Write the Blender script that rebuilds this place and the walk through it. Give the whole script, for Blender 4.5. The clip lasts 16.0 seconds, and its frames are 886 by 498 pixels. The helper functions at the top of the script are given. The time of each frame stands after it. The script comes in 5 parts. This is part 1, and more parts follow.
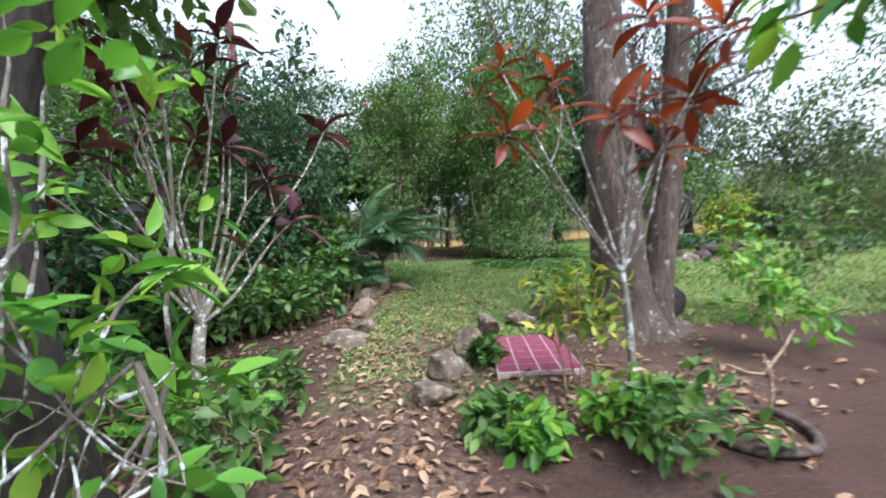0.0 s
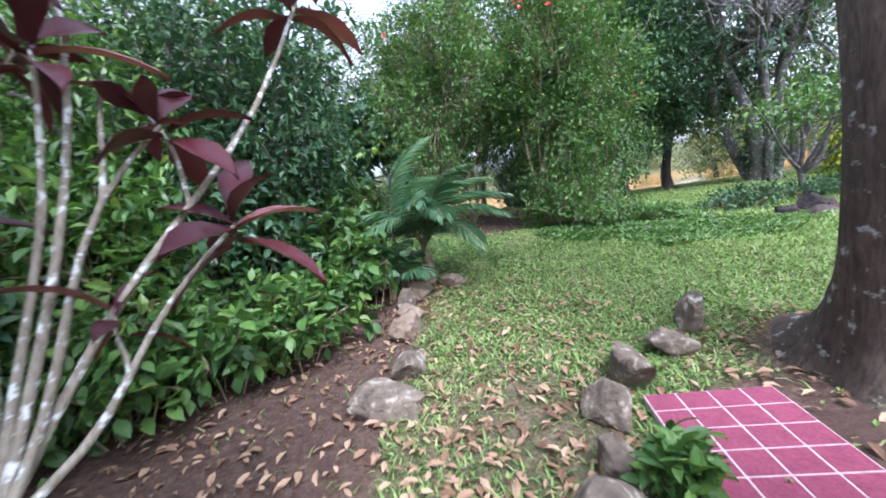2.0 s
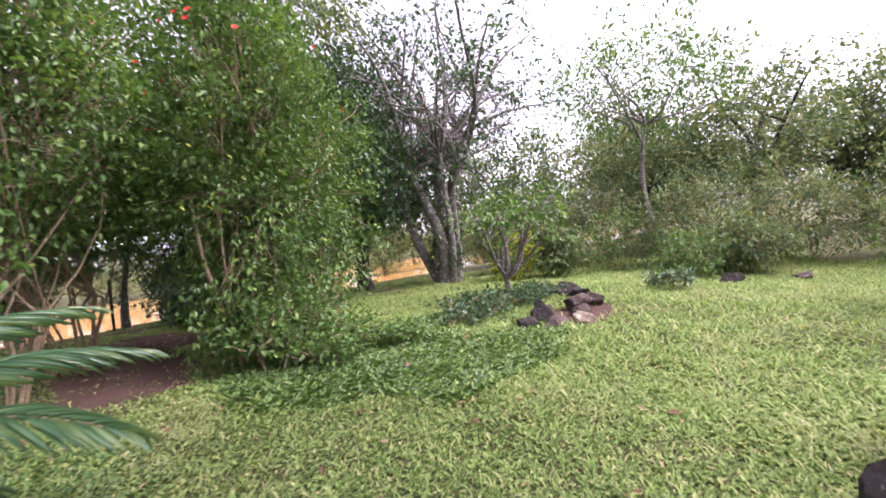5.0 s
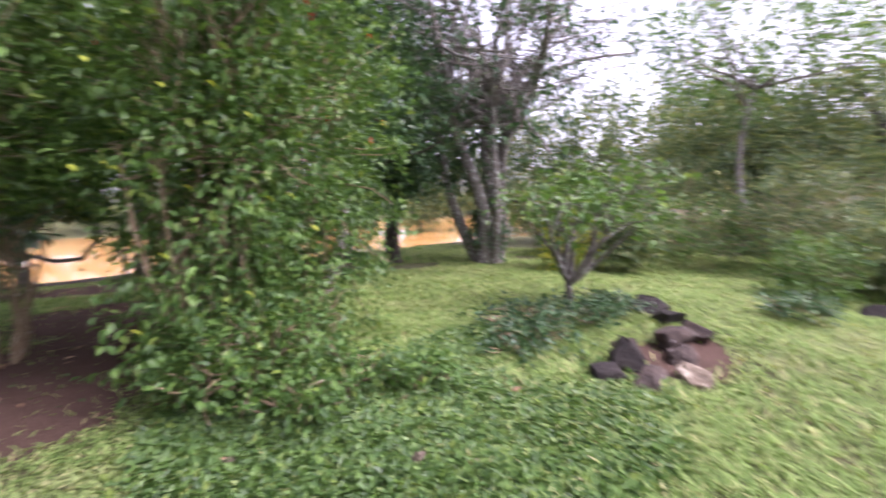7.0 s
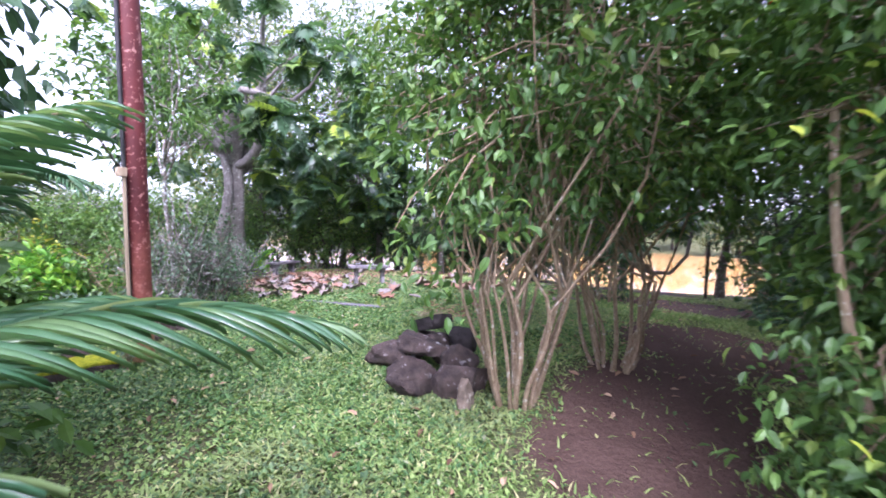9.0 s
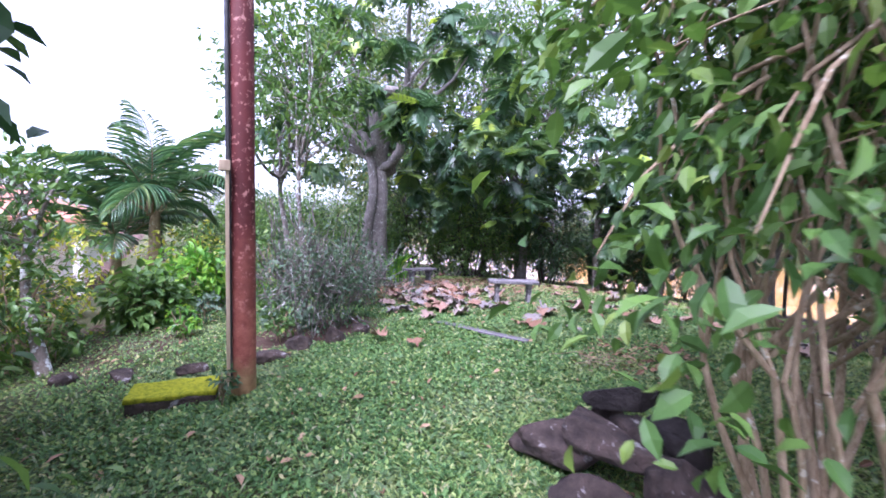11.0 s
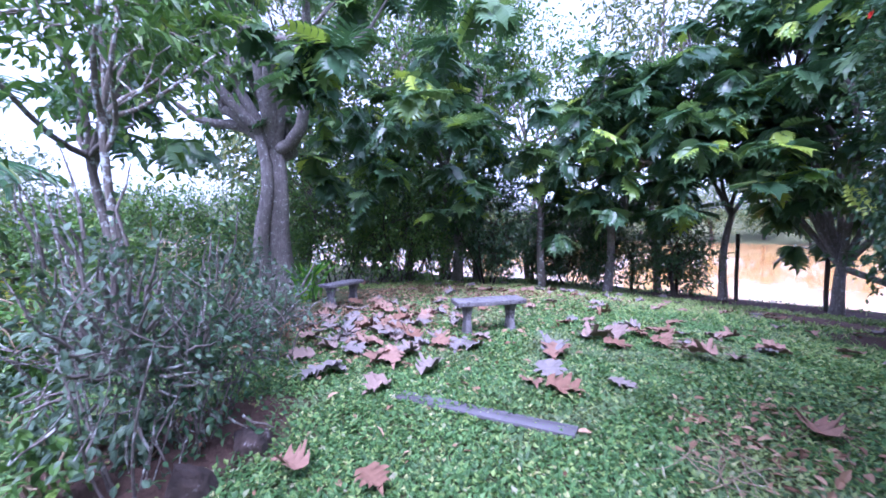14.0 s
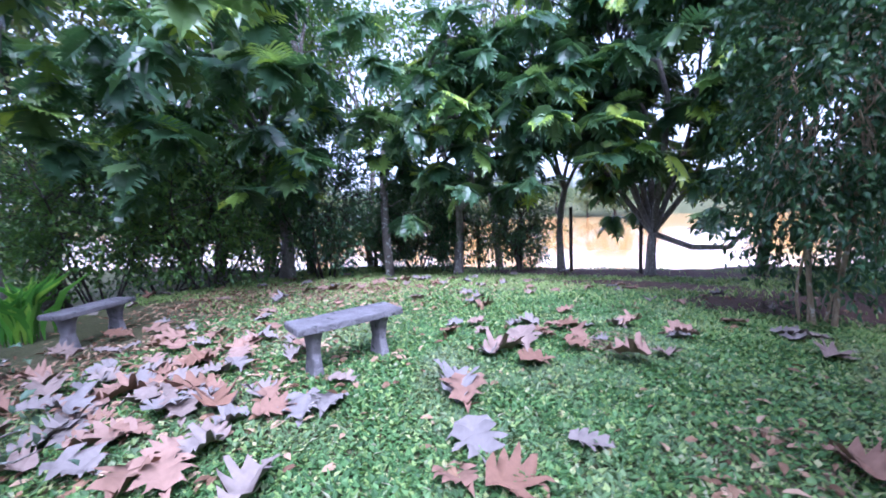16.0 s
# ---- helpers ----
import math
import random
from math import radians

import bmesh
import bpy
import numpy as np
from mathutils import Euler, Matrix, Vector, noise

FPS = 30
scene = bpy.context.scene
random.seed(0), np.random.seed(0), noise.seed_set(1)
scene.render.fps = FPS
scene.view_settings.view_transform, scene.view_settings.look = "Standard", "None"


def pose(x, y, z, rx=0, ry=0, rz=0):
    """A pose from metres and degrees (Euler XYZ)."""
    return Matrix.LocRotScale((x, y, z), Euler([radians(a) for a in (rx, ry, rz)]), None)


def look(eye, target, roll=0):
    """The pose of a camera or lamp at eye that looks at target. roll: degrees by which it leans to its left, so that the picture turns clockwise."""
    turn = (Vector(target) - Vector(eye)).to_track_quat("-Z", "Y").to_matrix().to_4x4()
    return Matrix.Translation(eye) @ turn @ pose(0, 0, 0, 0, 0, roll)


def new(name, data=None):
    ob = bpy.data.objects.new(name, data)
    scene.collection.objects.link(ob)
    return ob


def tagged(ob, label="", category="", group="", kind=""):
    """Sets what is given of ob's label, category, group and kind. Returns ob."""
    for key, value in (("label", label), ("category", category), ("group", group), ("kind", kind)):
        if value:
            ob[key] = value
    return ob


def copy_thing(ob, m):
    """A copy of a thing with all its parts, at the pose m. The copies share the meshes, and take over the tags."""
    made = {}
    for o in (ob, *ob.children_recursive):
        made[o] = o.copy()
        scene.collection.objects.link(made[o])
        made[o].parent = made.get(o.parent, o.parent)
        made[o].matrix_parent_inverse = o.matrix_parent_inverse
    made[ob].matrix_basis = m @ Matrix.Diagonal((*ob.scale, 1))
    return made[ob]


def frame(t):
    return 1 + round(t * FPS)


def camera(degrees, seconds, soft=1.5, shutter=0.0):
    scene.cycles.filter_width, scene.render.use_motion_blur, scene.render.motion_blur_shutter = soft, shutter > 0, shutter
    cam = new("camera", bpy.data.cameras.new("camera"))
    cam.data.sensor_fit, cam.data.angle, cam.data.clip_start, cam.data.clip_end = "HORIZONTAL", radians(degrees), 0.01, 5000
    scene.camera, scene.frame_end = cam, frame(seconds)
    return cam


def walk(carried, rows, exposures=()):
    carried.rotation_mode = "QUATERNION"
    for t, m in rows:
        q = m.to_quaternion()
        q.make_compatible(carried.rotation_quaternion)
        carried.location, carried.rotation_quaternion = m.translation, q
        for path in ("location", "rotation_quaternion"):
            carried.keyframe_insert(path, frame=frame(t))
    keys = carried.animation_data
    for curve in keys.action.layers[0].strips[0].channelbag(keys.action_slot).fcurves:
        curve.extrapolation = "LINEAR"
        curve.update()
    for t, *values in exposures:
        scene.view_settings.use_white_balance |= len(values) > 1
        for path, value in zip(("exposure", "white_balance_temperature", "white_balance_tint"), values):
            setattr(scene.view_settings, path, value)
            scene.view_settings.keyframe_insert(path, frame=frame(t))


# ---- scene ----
EXPOSURES = [(0.0, 1.65, 5550, 14), (1.5, 1.9, 5350, 22), (2.5, 2.0, 5200, 16), (3.0, 2.05, 5400, 27), (3.5, 2.0, 5850, 34), (4.0, 2.05, 5800, 33), (4.6, 2.0, 6250, 38), (7.0, 1.95, 6050, 37), (7.5, 2.05, 6200, 36), (8.0, 2.1, 5000, 22), (8.5, 2.25, 5200, 26), (9.0, 2.35, 5400, 36), (9.5, 2.35, 5550, 40), (10.0, 2.2, 5500, 38), (12.5, 2.1, 4950, 36), (13.0, 2.08, 4950, 34), (13.5, 2.05, 4600, 36), (14.5, 2.05, 4750, 44), (16.0, 2.1, 4700, 31)]
cam = camera(94.7, 16.0, soft=1.7, shutter=0.35)
PATH = [
    (0, (0.094, -0.434, 1.137), (0.08, 1.563, 1.023), -4.0),
    (0.5, (-0.044, 0.159, 1.178), (-0.203, 2.139, 0.942), -7.1),
    (1, (-0.12, 0.787, 1.229), (-0.273, 2.759, 0.936), -4.9),
    (1.5, (-0.289, 1.343, 1.277), (-0.55, 3.303, 0.973), -3.4),
    (2, (-0.418, 1.953, 1.305), (-0.594, 3.923, 1.011), -8.5),
    (2.5, (-0.533, 2.557, 1.318), (-0.592, 4.529, 0.993), -9.5),
    (3, (-0.597, 3.133, 1.386), (-0.282, 5.098, 1.189), -12.4),
    (3.5, (-0.603, 3.714, 1.374), (-0.061, 5.626, 1.149), -4.6),
    (4, (-0.553, 4.292, 1.392), (0.159, 6.147, 1.165), -1.8),
    (4.5, (-0.332, 4.832, 1.469), (0.795, 6.482, 1.394), -7.7),
    (4.7, (-0.213, 5.024, 1.476), (1.017, 6.6, 1.433), -8.0),
    (6.8, (1.263, 6.794, 1.938), (2.56, 8.293, 1.676), -3.1),
    (7, (1.26, 7.015, 1.937), (2.36, 8.668, 1.701), -1.9),
    (7.5, (1.154, 7.511, 1.935), (1.403, 9.488, 1.761), 1.7),
    (8, (0.877, 7.907, 1.878), (0.413, 9.853, 1.848), -0.1),
    (8.5, (0.7, 8.366, 1.859), (-0.189, 10.157, 1.806), 0.5),
    (9, (0.535, 8.697, 1.829), (-0.624, 10.324, 1.73), 0.9),
    (9.5, (0.333, 9.198, 1.926), (-1.01, 10.67, 1.757), 1.3),
    (10, (0.046, 9.397, 1.934), (-1.541, 10.607, 1.811), 3.6),
    (10.2, (-0.106, 9.508, 1.919), (-1.725, 10.677, 1.826), 2.7),
    (12.3, (-1.853, 10.099, 1.87), (-3.533, 11.164, 1.661), 1.2),
    (12.5, (-2.034, 10.18, 1.888), (-3.741, 11.19, 1.627), 0.8),
    (13, (-2.46, 10.428, 1.882), (-4.007, 11.674, 1.652), 1.5),
    (13.5, (-2.837, 10.737, 1.939), (-4.186, 12.209, 1.822), 0.5),
    (14, (-3.176, 11.019, 1.983), (-4.516, 12.498, 1.852), -0.7),
    (14.5, (-3.569, 11.41, 1.908), (-4.853, 12.937, 1.758), -1.5),
    (15, (-3.83, 11.805, 1.956), (-4.777, 13.561, 1.816), -1.8),
    (15.5, (-4.068, 12.14, 1.965), (-4.835, 13.982, 1.832), -0.7),
    (16, (-4.417, 12.443, 1.886), (-5.061, 14.322, 1.655), -2.6),
]
walk(cam, [(t, look(eye, target, roll)) for t, eye, target, roll in PATH], EXPOSURES)

# ---- world, sun ----
world = bpy.data.worlds.new("sky")
scene.world = world
world.use_nodes = True
wn = world.node_tree
sky = wn.nodes.new("ShaderNodeTexSky")
sky.sky_type, sky.sun_disc = "NISHITA", False
sky.sun_elevation, sky.sun_rotation = radians(57), radians(146)
sky.air_density, sky.dust_density, sky.ozone_density = 1.0, 3.0, 1.0
wn.nodes["Background"].inputs["Strength"].default_value = 0.15
haze = wn.nodes.new("ShaderNodeHueSaturation")
haze.inputs["Saturation"].default_value = 0.25
wn.links.new(sky.outputs["Color"], haze.inputs["Color"])
wn.links.new(haze.outputs["Color"], wn.nodes["Background"].inputs["Color"])
sun_data = bpy.data.lights.new("sun", "SUN")
sun_data.energy, sun_data.angle, sun_data.color = 1.25, radians(25), (1.0, 0.95, 0.88)
sun = new("sun", sun_data)
sun.matrix_world = look((20 * math.sin(radians(146)), 20 * math.cos(radians(146)), 30.8), (0, 0, 0))


# ---- materials ----
def rgb(c):
    return (c[0], c[1], c[2], 1.0)


class Mat:
    """A node material under construction, with short names for the nodes."""

    def __init__(self, name):
        self.m = bpy.data.materials.new(name)
        self.m.use_nodes = True
        self.t = self.m.node_tree
        self.b = self.t.nodes["Principled BSDF"]
        self.out = self.t.nodes["Material Output"]
        self.geo = self.t.nodes.new("ShaderNodeNewGeometry")
        self.tc = self.t.nodes.new("ShaderNodeTexCoord")

    def link(self, a, b):
        self.t.links.new(a, b)

    def noise(self, scale, detail=4.0, rough=0.55, coord=None, dist=0.0):
        n = self.t.nodes.new("ShaderNodeTexNoise")
        n.inputs["Scale"].default_value = scale
        n.inputs["Detail"].default_value = detail
        n.inputs["Roughness"].default_value = rough
        n.inputs["Distortion"].default_value = dist
        self.link(coord if coord else self.geo.outputs["Position"], n.inputs["Vector"])
        return n.outputs["Fac"]

    def voronoi(self, scale, coord=None, feature="F1"):
        n = self.t.nodes.new("ShaderNodeTexVoronoi")
        n.feature = feature
        n.inputs["Scale"].default_value = scale
        self.link(coord if coord else self.geo.outputs["Position"], n.inputs["Vector"])
        return n.outputs["Distance"]

    def stretch(self, sx, sy, sz, source=None):
        n = self.t.nodes.new("ShaderNodeMapping")
        n.inputs["Scale"].default_value = (sx, sy, sz)
        self.link(source if source else self.tc.outputs["Object"], n.inputs["Vector"])
        return n.outputs["Vector"]

    def ramp(self, fac, stops):
        n = self.t.nodes.new("ShaderNodeValToRGB")
        e = n.color_ramp.elements
        while len(e) < len(stops):
            e.new(0.5)
        for el, (p, c) in zip(e, stops):
            el.position, el.color = p, rgb(c)
        self.link(fac, n.inputs["Fac"])
        return n.outputs["Color"]

    def mix(self, fac, a, b, mode="MIX"):
        n = self.t.nodes.new("ShaderNodeMix")
        n.data_type, n.blend_type = "RGBA", mode
        for sock, v in ((n.inputs["Factor"], fac), (n.inputs["A"], a), (n.inputs["B"], b)):
            if isinstance(v, (int, float)):
                sock.default_value = v
            elif isinstance(v, tuple):
                sock.default_value = rgb(v)
            else:
                self.link(v, sock)
        return n.outputs["Result"]

    def math(self, op, a, b=0.0):
        n = self.t.nodes.new("ShaderNodeMath")
        n.operation = op
        for sock, v in ((n.inputs[0], a), (n.inputs[1], b)):
            if isinstance(v, (int, float)):
                sock.default_value = v
            else:
                self.link(v, sock)
        return n.outputs[0]

    def bump(self, height, strength=0.5, dist=0.02):
        n = self.t.nodes.new("ShaderNodeBump")
        n.inputs["Strength"].default_value = strength
        n.inputs["Distance"].default_value = dist
        self.link(height, n.inputs["Height"])
        self.link(n.outputs["Normal"], self.b.inputs["Normal"])

    def finish(self, color, rough=0.7, spec=0.4, metal=0.0):
        self.link(color, self.b.inputs["Base Color"])
        if isinstance(rough, (int, float)):
            self.b.inputs["Roughness"].default_value = rough
        else:
            self.link(rough, self.b.inputs["Roughness"])
        self.b.inputs["Specular IOR Level"].default_value = spec
        self.b.inputs["Metallic"].default_value = metal
        return self.m

    def thin(self, color, amount):
        """Lets light through a leaf: a share of translucency."""
        tr = self.t.nodes.new("ShaderNodeBsdfTranslucent")
        mx = self.t.nodes.new("ShaderNodeMixShader")
        mx.inputs["Fac"].default_value = amount
        self.link(color, tr.inputs["Color"])
        self.link(self.b.outputs["BSDF"], mx.inputs[1])
        self.link(tr.outputs["BSDF"], mx.inputs[2])
        self.link(mx.outputs["Shader"], self.out.inputs["Surface"])


def leaf_mat(name, stops, rough=0.42, through_light=0.32, spec=0.4, dry=None):
    k = Mat(name)
    c = k.ramp(k.geo.outputs["Random Per Island"], stops)
    c = k.mix(0.35, c, k.mix(k.noise(30.0), (0.55, 0.6, 0.5), (1.3, 1.3, 1.2)), "MULTIPLY")
    if dry:
        c = k.mix(k.ramp(k.noise(0.8, 5, 0.65, None, 0.6), [(0.5, (0, 0, 0)), (0.72, (0.55, 0.55, 0.55))]), c, dry)
        c = k.mix(k.ramp(k.noise(2.2, 4, 0.6), [(0.3, (0.5, 0.5, 0.5)), (0.46, (0, 0, 0))]), c, k.mix(1.0, c, (0.6, 0.66, 0.62), "MULTIPLY"))
    k.finish(c, rough, spec)
    k.thin(k.mix(1.0, c, (1.25, 1.25, 0.7), "MULTIPLY"), through_light)
    return k.m


def bark_mat(name, dark, light, lichen=(0.6, 0.62, 0.56), cover=0.5, scale=1.0, bump=0.8, patches=1.0):
    k = Mat(name)
    long = k.stretch(1, 1, 0.25)
    grain = k.noise(26 * scale, 6, 0.65, long)
    c = k.ramp(grain, [(0.3, dark), (0.7, light)])
    c = k.mix(k.ramp(k.noise(3.0 * scale, 3), [(0.4, (0, 0, 0)), (0.65, (1, 1, 1))]), c, k.mix(0.5, c, dark))
    spots = k.ramp(k.noise(7 * scale * patches, 5, 0.6), [(cover, (0, 0, 0)), (cover + 0.06, (1, 1, 1))])
    c = k.mix(spots, c, lichen)
    k.bump(grain, bump, 0.03)
    return k.finish(c, 0.85, 0.25)


def stone_mat(name, dark, light, patch, cover=0.55):
    k = Mat(name)
    o = k.tc.outputs["Object"]
    c = k.ramp(k.noise(5, 7, 0.65, o), [(0.3, dark), (0.72, light)])
    c = k.mix(k.ramp(k.noise(9, 4, 0.6, o), [(cover, (0, 0, 0)), (cover + 0.08, (1, 1, 1))]), c, patch)
    k.bump(k.math("ADD", k.noise(14, 8, 0.7, o), k.math("MULTIPLY", k.noise(5, 5, 0.6, o), 1.4)), 1.0, 0.05)
    return k.finish(c, 0.9, 0.25)


GREEN = leaf_mat("leaf_green", [(0.0, (0.0492, 0.109, 0.0289)), (0.5, (0.0903, 0.18, 0.0423)), (0.9, (0.14, 0.25, 0.056)), (1.0, (0.21, 0.29, 0.058))], 0.42, 0.3)
DARK = leaf_mat("leaf_dark", [(0.0, (0.0282, 0.0688, 0.0331)), (0.6, (0.0618, 0.131, 0.0578)), (1.0, (0.106, 0.179, 0.0723))], 0.38, 0.25)
BRIGHT = leaf_mat("leaf_bright", [(0.0, (0.06, 0.18, 0.03)), (0.6, (0.15, 0.36, 0.045)), (1.0, (0.33, 0.5, 0.06))], 0.4, 0.4)
YELLOW = leaf_mat("leaf_yellow", [(0.0, (0.07, 0.15, 0.03)), (0.45, (0.17, 0.29, 0.04)), (0.65, (0.42, 0.45, 0.05)), (1.0, (0.55, 0.52, 0.06))], 0.45, 0.4)
GREY_GREEN = leaf_mat("leaf_grey_green", [(0.0, (0.055, 0.095, 0.06)), (0.6, (0.105, 0.165, 0.105)), (1.0, (0.175, 0.24, 0.16))], 0.6, 0.25)
MAROON = leaf_mat("leaf_maroon", [(0.0, (0.04, 0.01, 0.014)), (0.6, (0.085, 0.018, 0.024)), (1.0, (0.26, 0.1, 0.1))], 0.35, 0.2)
COPPER = leaf_mat("leaf_copper", [(0.0, (0.08, 0.016, 0.01)), (0.6, (0.19, 0.035, 0.014)), (1.0, (0.4, 0.08, 0.02))], 0.42, 0.35)
PALM = leaf_mat("leaf_palm", [(0.0, (0.06, 0.155, 0.08)), (0.7, (0.125, 0.25, 0.125)), (1.0, (0.27, 0.34, 0.12))], 0.28, 0.3, 0.75)
BREADFRUIT = leaf_mat("leaf_breadfruit", [(0.0, (0.035, 0.08, 0.042)), (0.6, (0.075, 0.15, 0.07)), (0.9, (0.13, 0.21, 0.08)), (0.95, (0.24, 0.37, 0.06)), (1.0, (0.38, 0.48, 0.07))], 0.32, 0.35, 0.5)
FAR_GREEN = leaf_mat("leaf_far", [(0.0, (0.0657, 0.109, 0.0577)), (0.6, (0.131, 0.193, 0.0864)), (1.0, (0.247, 0.257, 0.096))], 0.6, 0.3)
GRASS = leaf_mat("grass_blade", [(0.0, (0.105, 0.18, 0.045)), (0.5, (0.22, 0.33, 0.1)), (0.82, (0.32, 0.43, 0.145)), (1.0, (0.5, 0.46, 0.25))], 0.65, 0.35, 0.25, (0.38, 0.39, 0.2))
COVER = leaf_mat("ground_cover_leaf", [(0.0, (0.045, 0.1, 0.035)), (0.6, (0.095, 0.2, 0.06)), (0.93, (0.17, 0.3, 0.1)), (1.0, (0.4, 0.38, 0.26))], 0.55, 0.3, 0.3, (0.25, 0.28, 0.17))
LITTER = leaf_mat("dry_leaf_small", [(0.0, (0.13, 0.07, 0.04)), (0.5, (0.3, 0.18, 0.11)), (1.0, (0.48, 0.33, 0.22))], 0.75, 0.1, 0.25)
PETAL = leaf_mat("petal_red", [(0.0, (0.6, 0.02, 0.015)), (1.0, (0.8, 0.06, 0.03))], 0.5, 0.3)
BARK_BIG = bark_mat("bark_grey_brown", (0.045, 0.032, 0.024), (0.17, 0.13, 0.1), (0.34, 0.34, 0.3), 0.6, 1.0, 1.0, 1.15)
BARK_PALE = bark_mat("bark_pale", (0.2, 0.165, 0.12), (0.45, 0.4, 0.32), (0.72, 0.74, 0.7), 0.54, 2.5, 0.4)
BARK_MOTTLED = bark_mat("bark_mottled", (0.12, 0.1, 0.08), (0.32, 0.28, 0.23), (0.6, 0.63, 0.6), 0.53, 2.0, 0.5)
BARK_TAN = bark_mat("bark_tan", (0.2, 0.14, 0.08), (0.46, 0.36, 0.24), (0.55, 0.5, 0.4), 0.6, 2.0, 0.5)
BARK_DARK = bark_mat("bark_dark", (0.03, 0.025, 0.022), (0.1, 0.085, 0.07), (0.2, 0.2, 0.18), 0.68)
BARK_GREY = bark_mat("bark_grey", (0.1, 0.085, 0.075), (0.26, 0.23, 0.2), (0.42, 0.43, 0.39), 0.55, 1.5)
BARK_SILVER = bark_mat("bark_silver", (0.13, 0.115, 0.105), (0.36, 0.33, 0.3), (0.5, 0.5, 0.47), 0.6, 1.2, 1.0, 1.6)
STONE_TAN = stone_mat("stone_tan", (0.22, 0.155, 0.105), (0.43, 0.32, 0.23), (0.17, 0.15, 0.13), 0.58)
STONE_GREY = stone_mat("stone_grey", (0.085, 0.066, 0.05), (0.36, 0.285, 0.21), (0.47, 0.42, 0.34), 0.55)
STONE_DARK = stone_mat("stone_dark", (0.025, 0.021, 0.02), (0.13, 0.095, 0.08), (0.38, 0.36, 0.35), 0.61)
STONE_BLACK = stone_mat("stone_black", (0.016, 0.014, 0.014), (0.06, 0.05, 0.046), (0.16, 0.15, 0.15), 0.66)
CONCRETE = stone_mat("concrete_weathered", (0.12, 0.11, 0.115), (0.27, 0.255, 0.26), (0.08, 0.08, 0.075), 0.6)


# ---- terrain ----
def smooth(a, b, v):
    u = np.clip((v - a) / (b - a), 0, 1)
    return u * u * (3 - 2 * u)


RIVER_Z = -2.3


def ground_z(x, y):
    """The height of the ground: a lawn that climbs to a low mound, then a bank down to the river."""
    x, y = np.asarray(x, float), np.asarray(y, float)
    wide = np.where(x < -5.5, 7.5, 5.0)
    z = -0.4 + 0.4 * smooth(4, 11, y) + 0.5 * np.exp(-((x + 5.5) / wide) ** 2 - ((y - 15.5) / 6) ** 2)
    z = z - 0.4 * smooth(18, 26, y) - 0.35 * smooth(7, 14, x) * smooth(30, 6, y)
    edge = 26.0 + 0.5 * np.sin(x * 0.5) + 0.4 * np.sin(x * 0.23 + 1)
    z = z - 3.2 * smooth(edge, edge + 3.5, y)
    z = z + 6.5 * smooth(85, 130, y) + 4 * smooth(130, 300, y)
    z = z - 0.9 * smooth(-12, -22, x) * smooth(30, 20, y)
    return z


def bump_z(x, y):
    """Small hollows and humps of the trodden ground."""
    z = 0.035 * np.sin(x * 2.3 + 1.3 * np.sin(y * 1.1)) * np.sin(y * 1.9 + np.sin(x * 1.7)) + 0.015 * np.sin(x * 6.1 + y * 3.3) * np.sin(y * 5.3 - x * 2)
    return z * np.exp(-((x + 1.5) / 16) ** 2 - ((y - 12) / 15) ** 2)


def gz(x, y):
    return float(ground_z(x, y))


def blob(x, y, cx, cy, rx, ry):
    return np.exp(-(((x - cx) / rx) ** 2 + ((y - cy) / ry) ** 2) ** 2)


def soil_mask(x, y):
    """Where bare earth shows in place of the lawn."""
    m = smooth(-1.0, -1.5, x + 0.02 * (y - 5)) * smooth(8.6, 7.4, y)
    m = np.maximum(m, smooth(0.6, 1.3, x) * smooth(5.2, 4.5, y) * smooth(9.5, 7.5, x))
    m = np.maximum(m, smooth(3.3, 2.6, y) * smooth(-2.5, -1.5, y + 2) * 0.9)
    for cx, cy, rx, ry in ((0.0, 13.2, 1.1, 2.2), (0.3, 15.8, 1.6, 1.6), (-0.05, 11.95, 0.9, 0.75), (2.5, 5.1, 0.9, 0.6), (-8.2, 9.4, 2.6, 1.5),
                           (-6.6, 11.7, 0.7, 1.2), (6.2, 9.4, 1.0, 0.6), (-1.2, 19.4, 2.2, 1.0), (0.5, 20.6, 2.6, 1.6), (-3.2, 21.8, 2.4, 1.0), (-3.6, 24.6, 4.5, 1.0), (-1.9, 8.2, 0.8, 0.9)):
        m = np.maximum(m, blob(x, y, cx, cy, rx, ry) * (0.62 if cx < -8 else 1.0))
    return np.maximum(m, smooth(25.4, 26.2, y) * 0.8 * smooth(33, 29, y))


def litter_mask(x, y):
    """Where small dry leaves lie thick."""
    m = blob(x, y, -0.4, 3.9, 1.0, 3.2)
    m = np.maximum(m, 0.45 * smooth(-0.8, -1.5, x) * smooth(7.8, 7, y))
    m = np.maximum(m, 0.5 * blob(x, y, -0.4, 6.0, 1.5, 2.0))
    for cx, cy, rx, ry in ((-8.2, 15.0, 2.0, 1.8), (-9.0, 18.5, 3.0, 2.2), (1.2, 3.0, 1.6, 0.8), (-1.3, 7.2, 0.6, 1.4), (-3.3, 14.6, 0.6, 0.8), (2.2, 5.2, 1.2, 0.8)):
        m = np.maximum(m, blob(x, y, cx, cy, rx, ry))
    return m


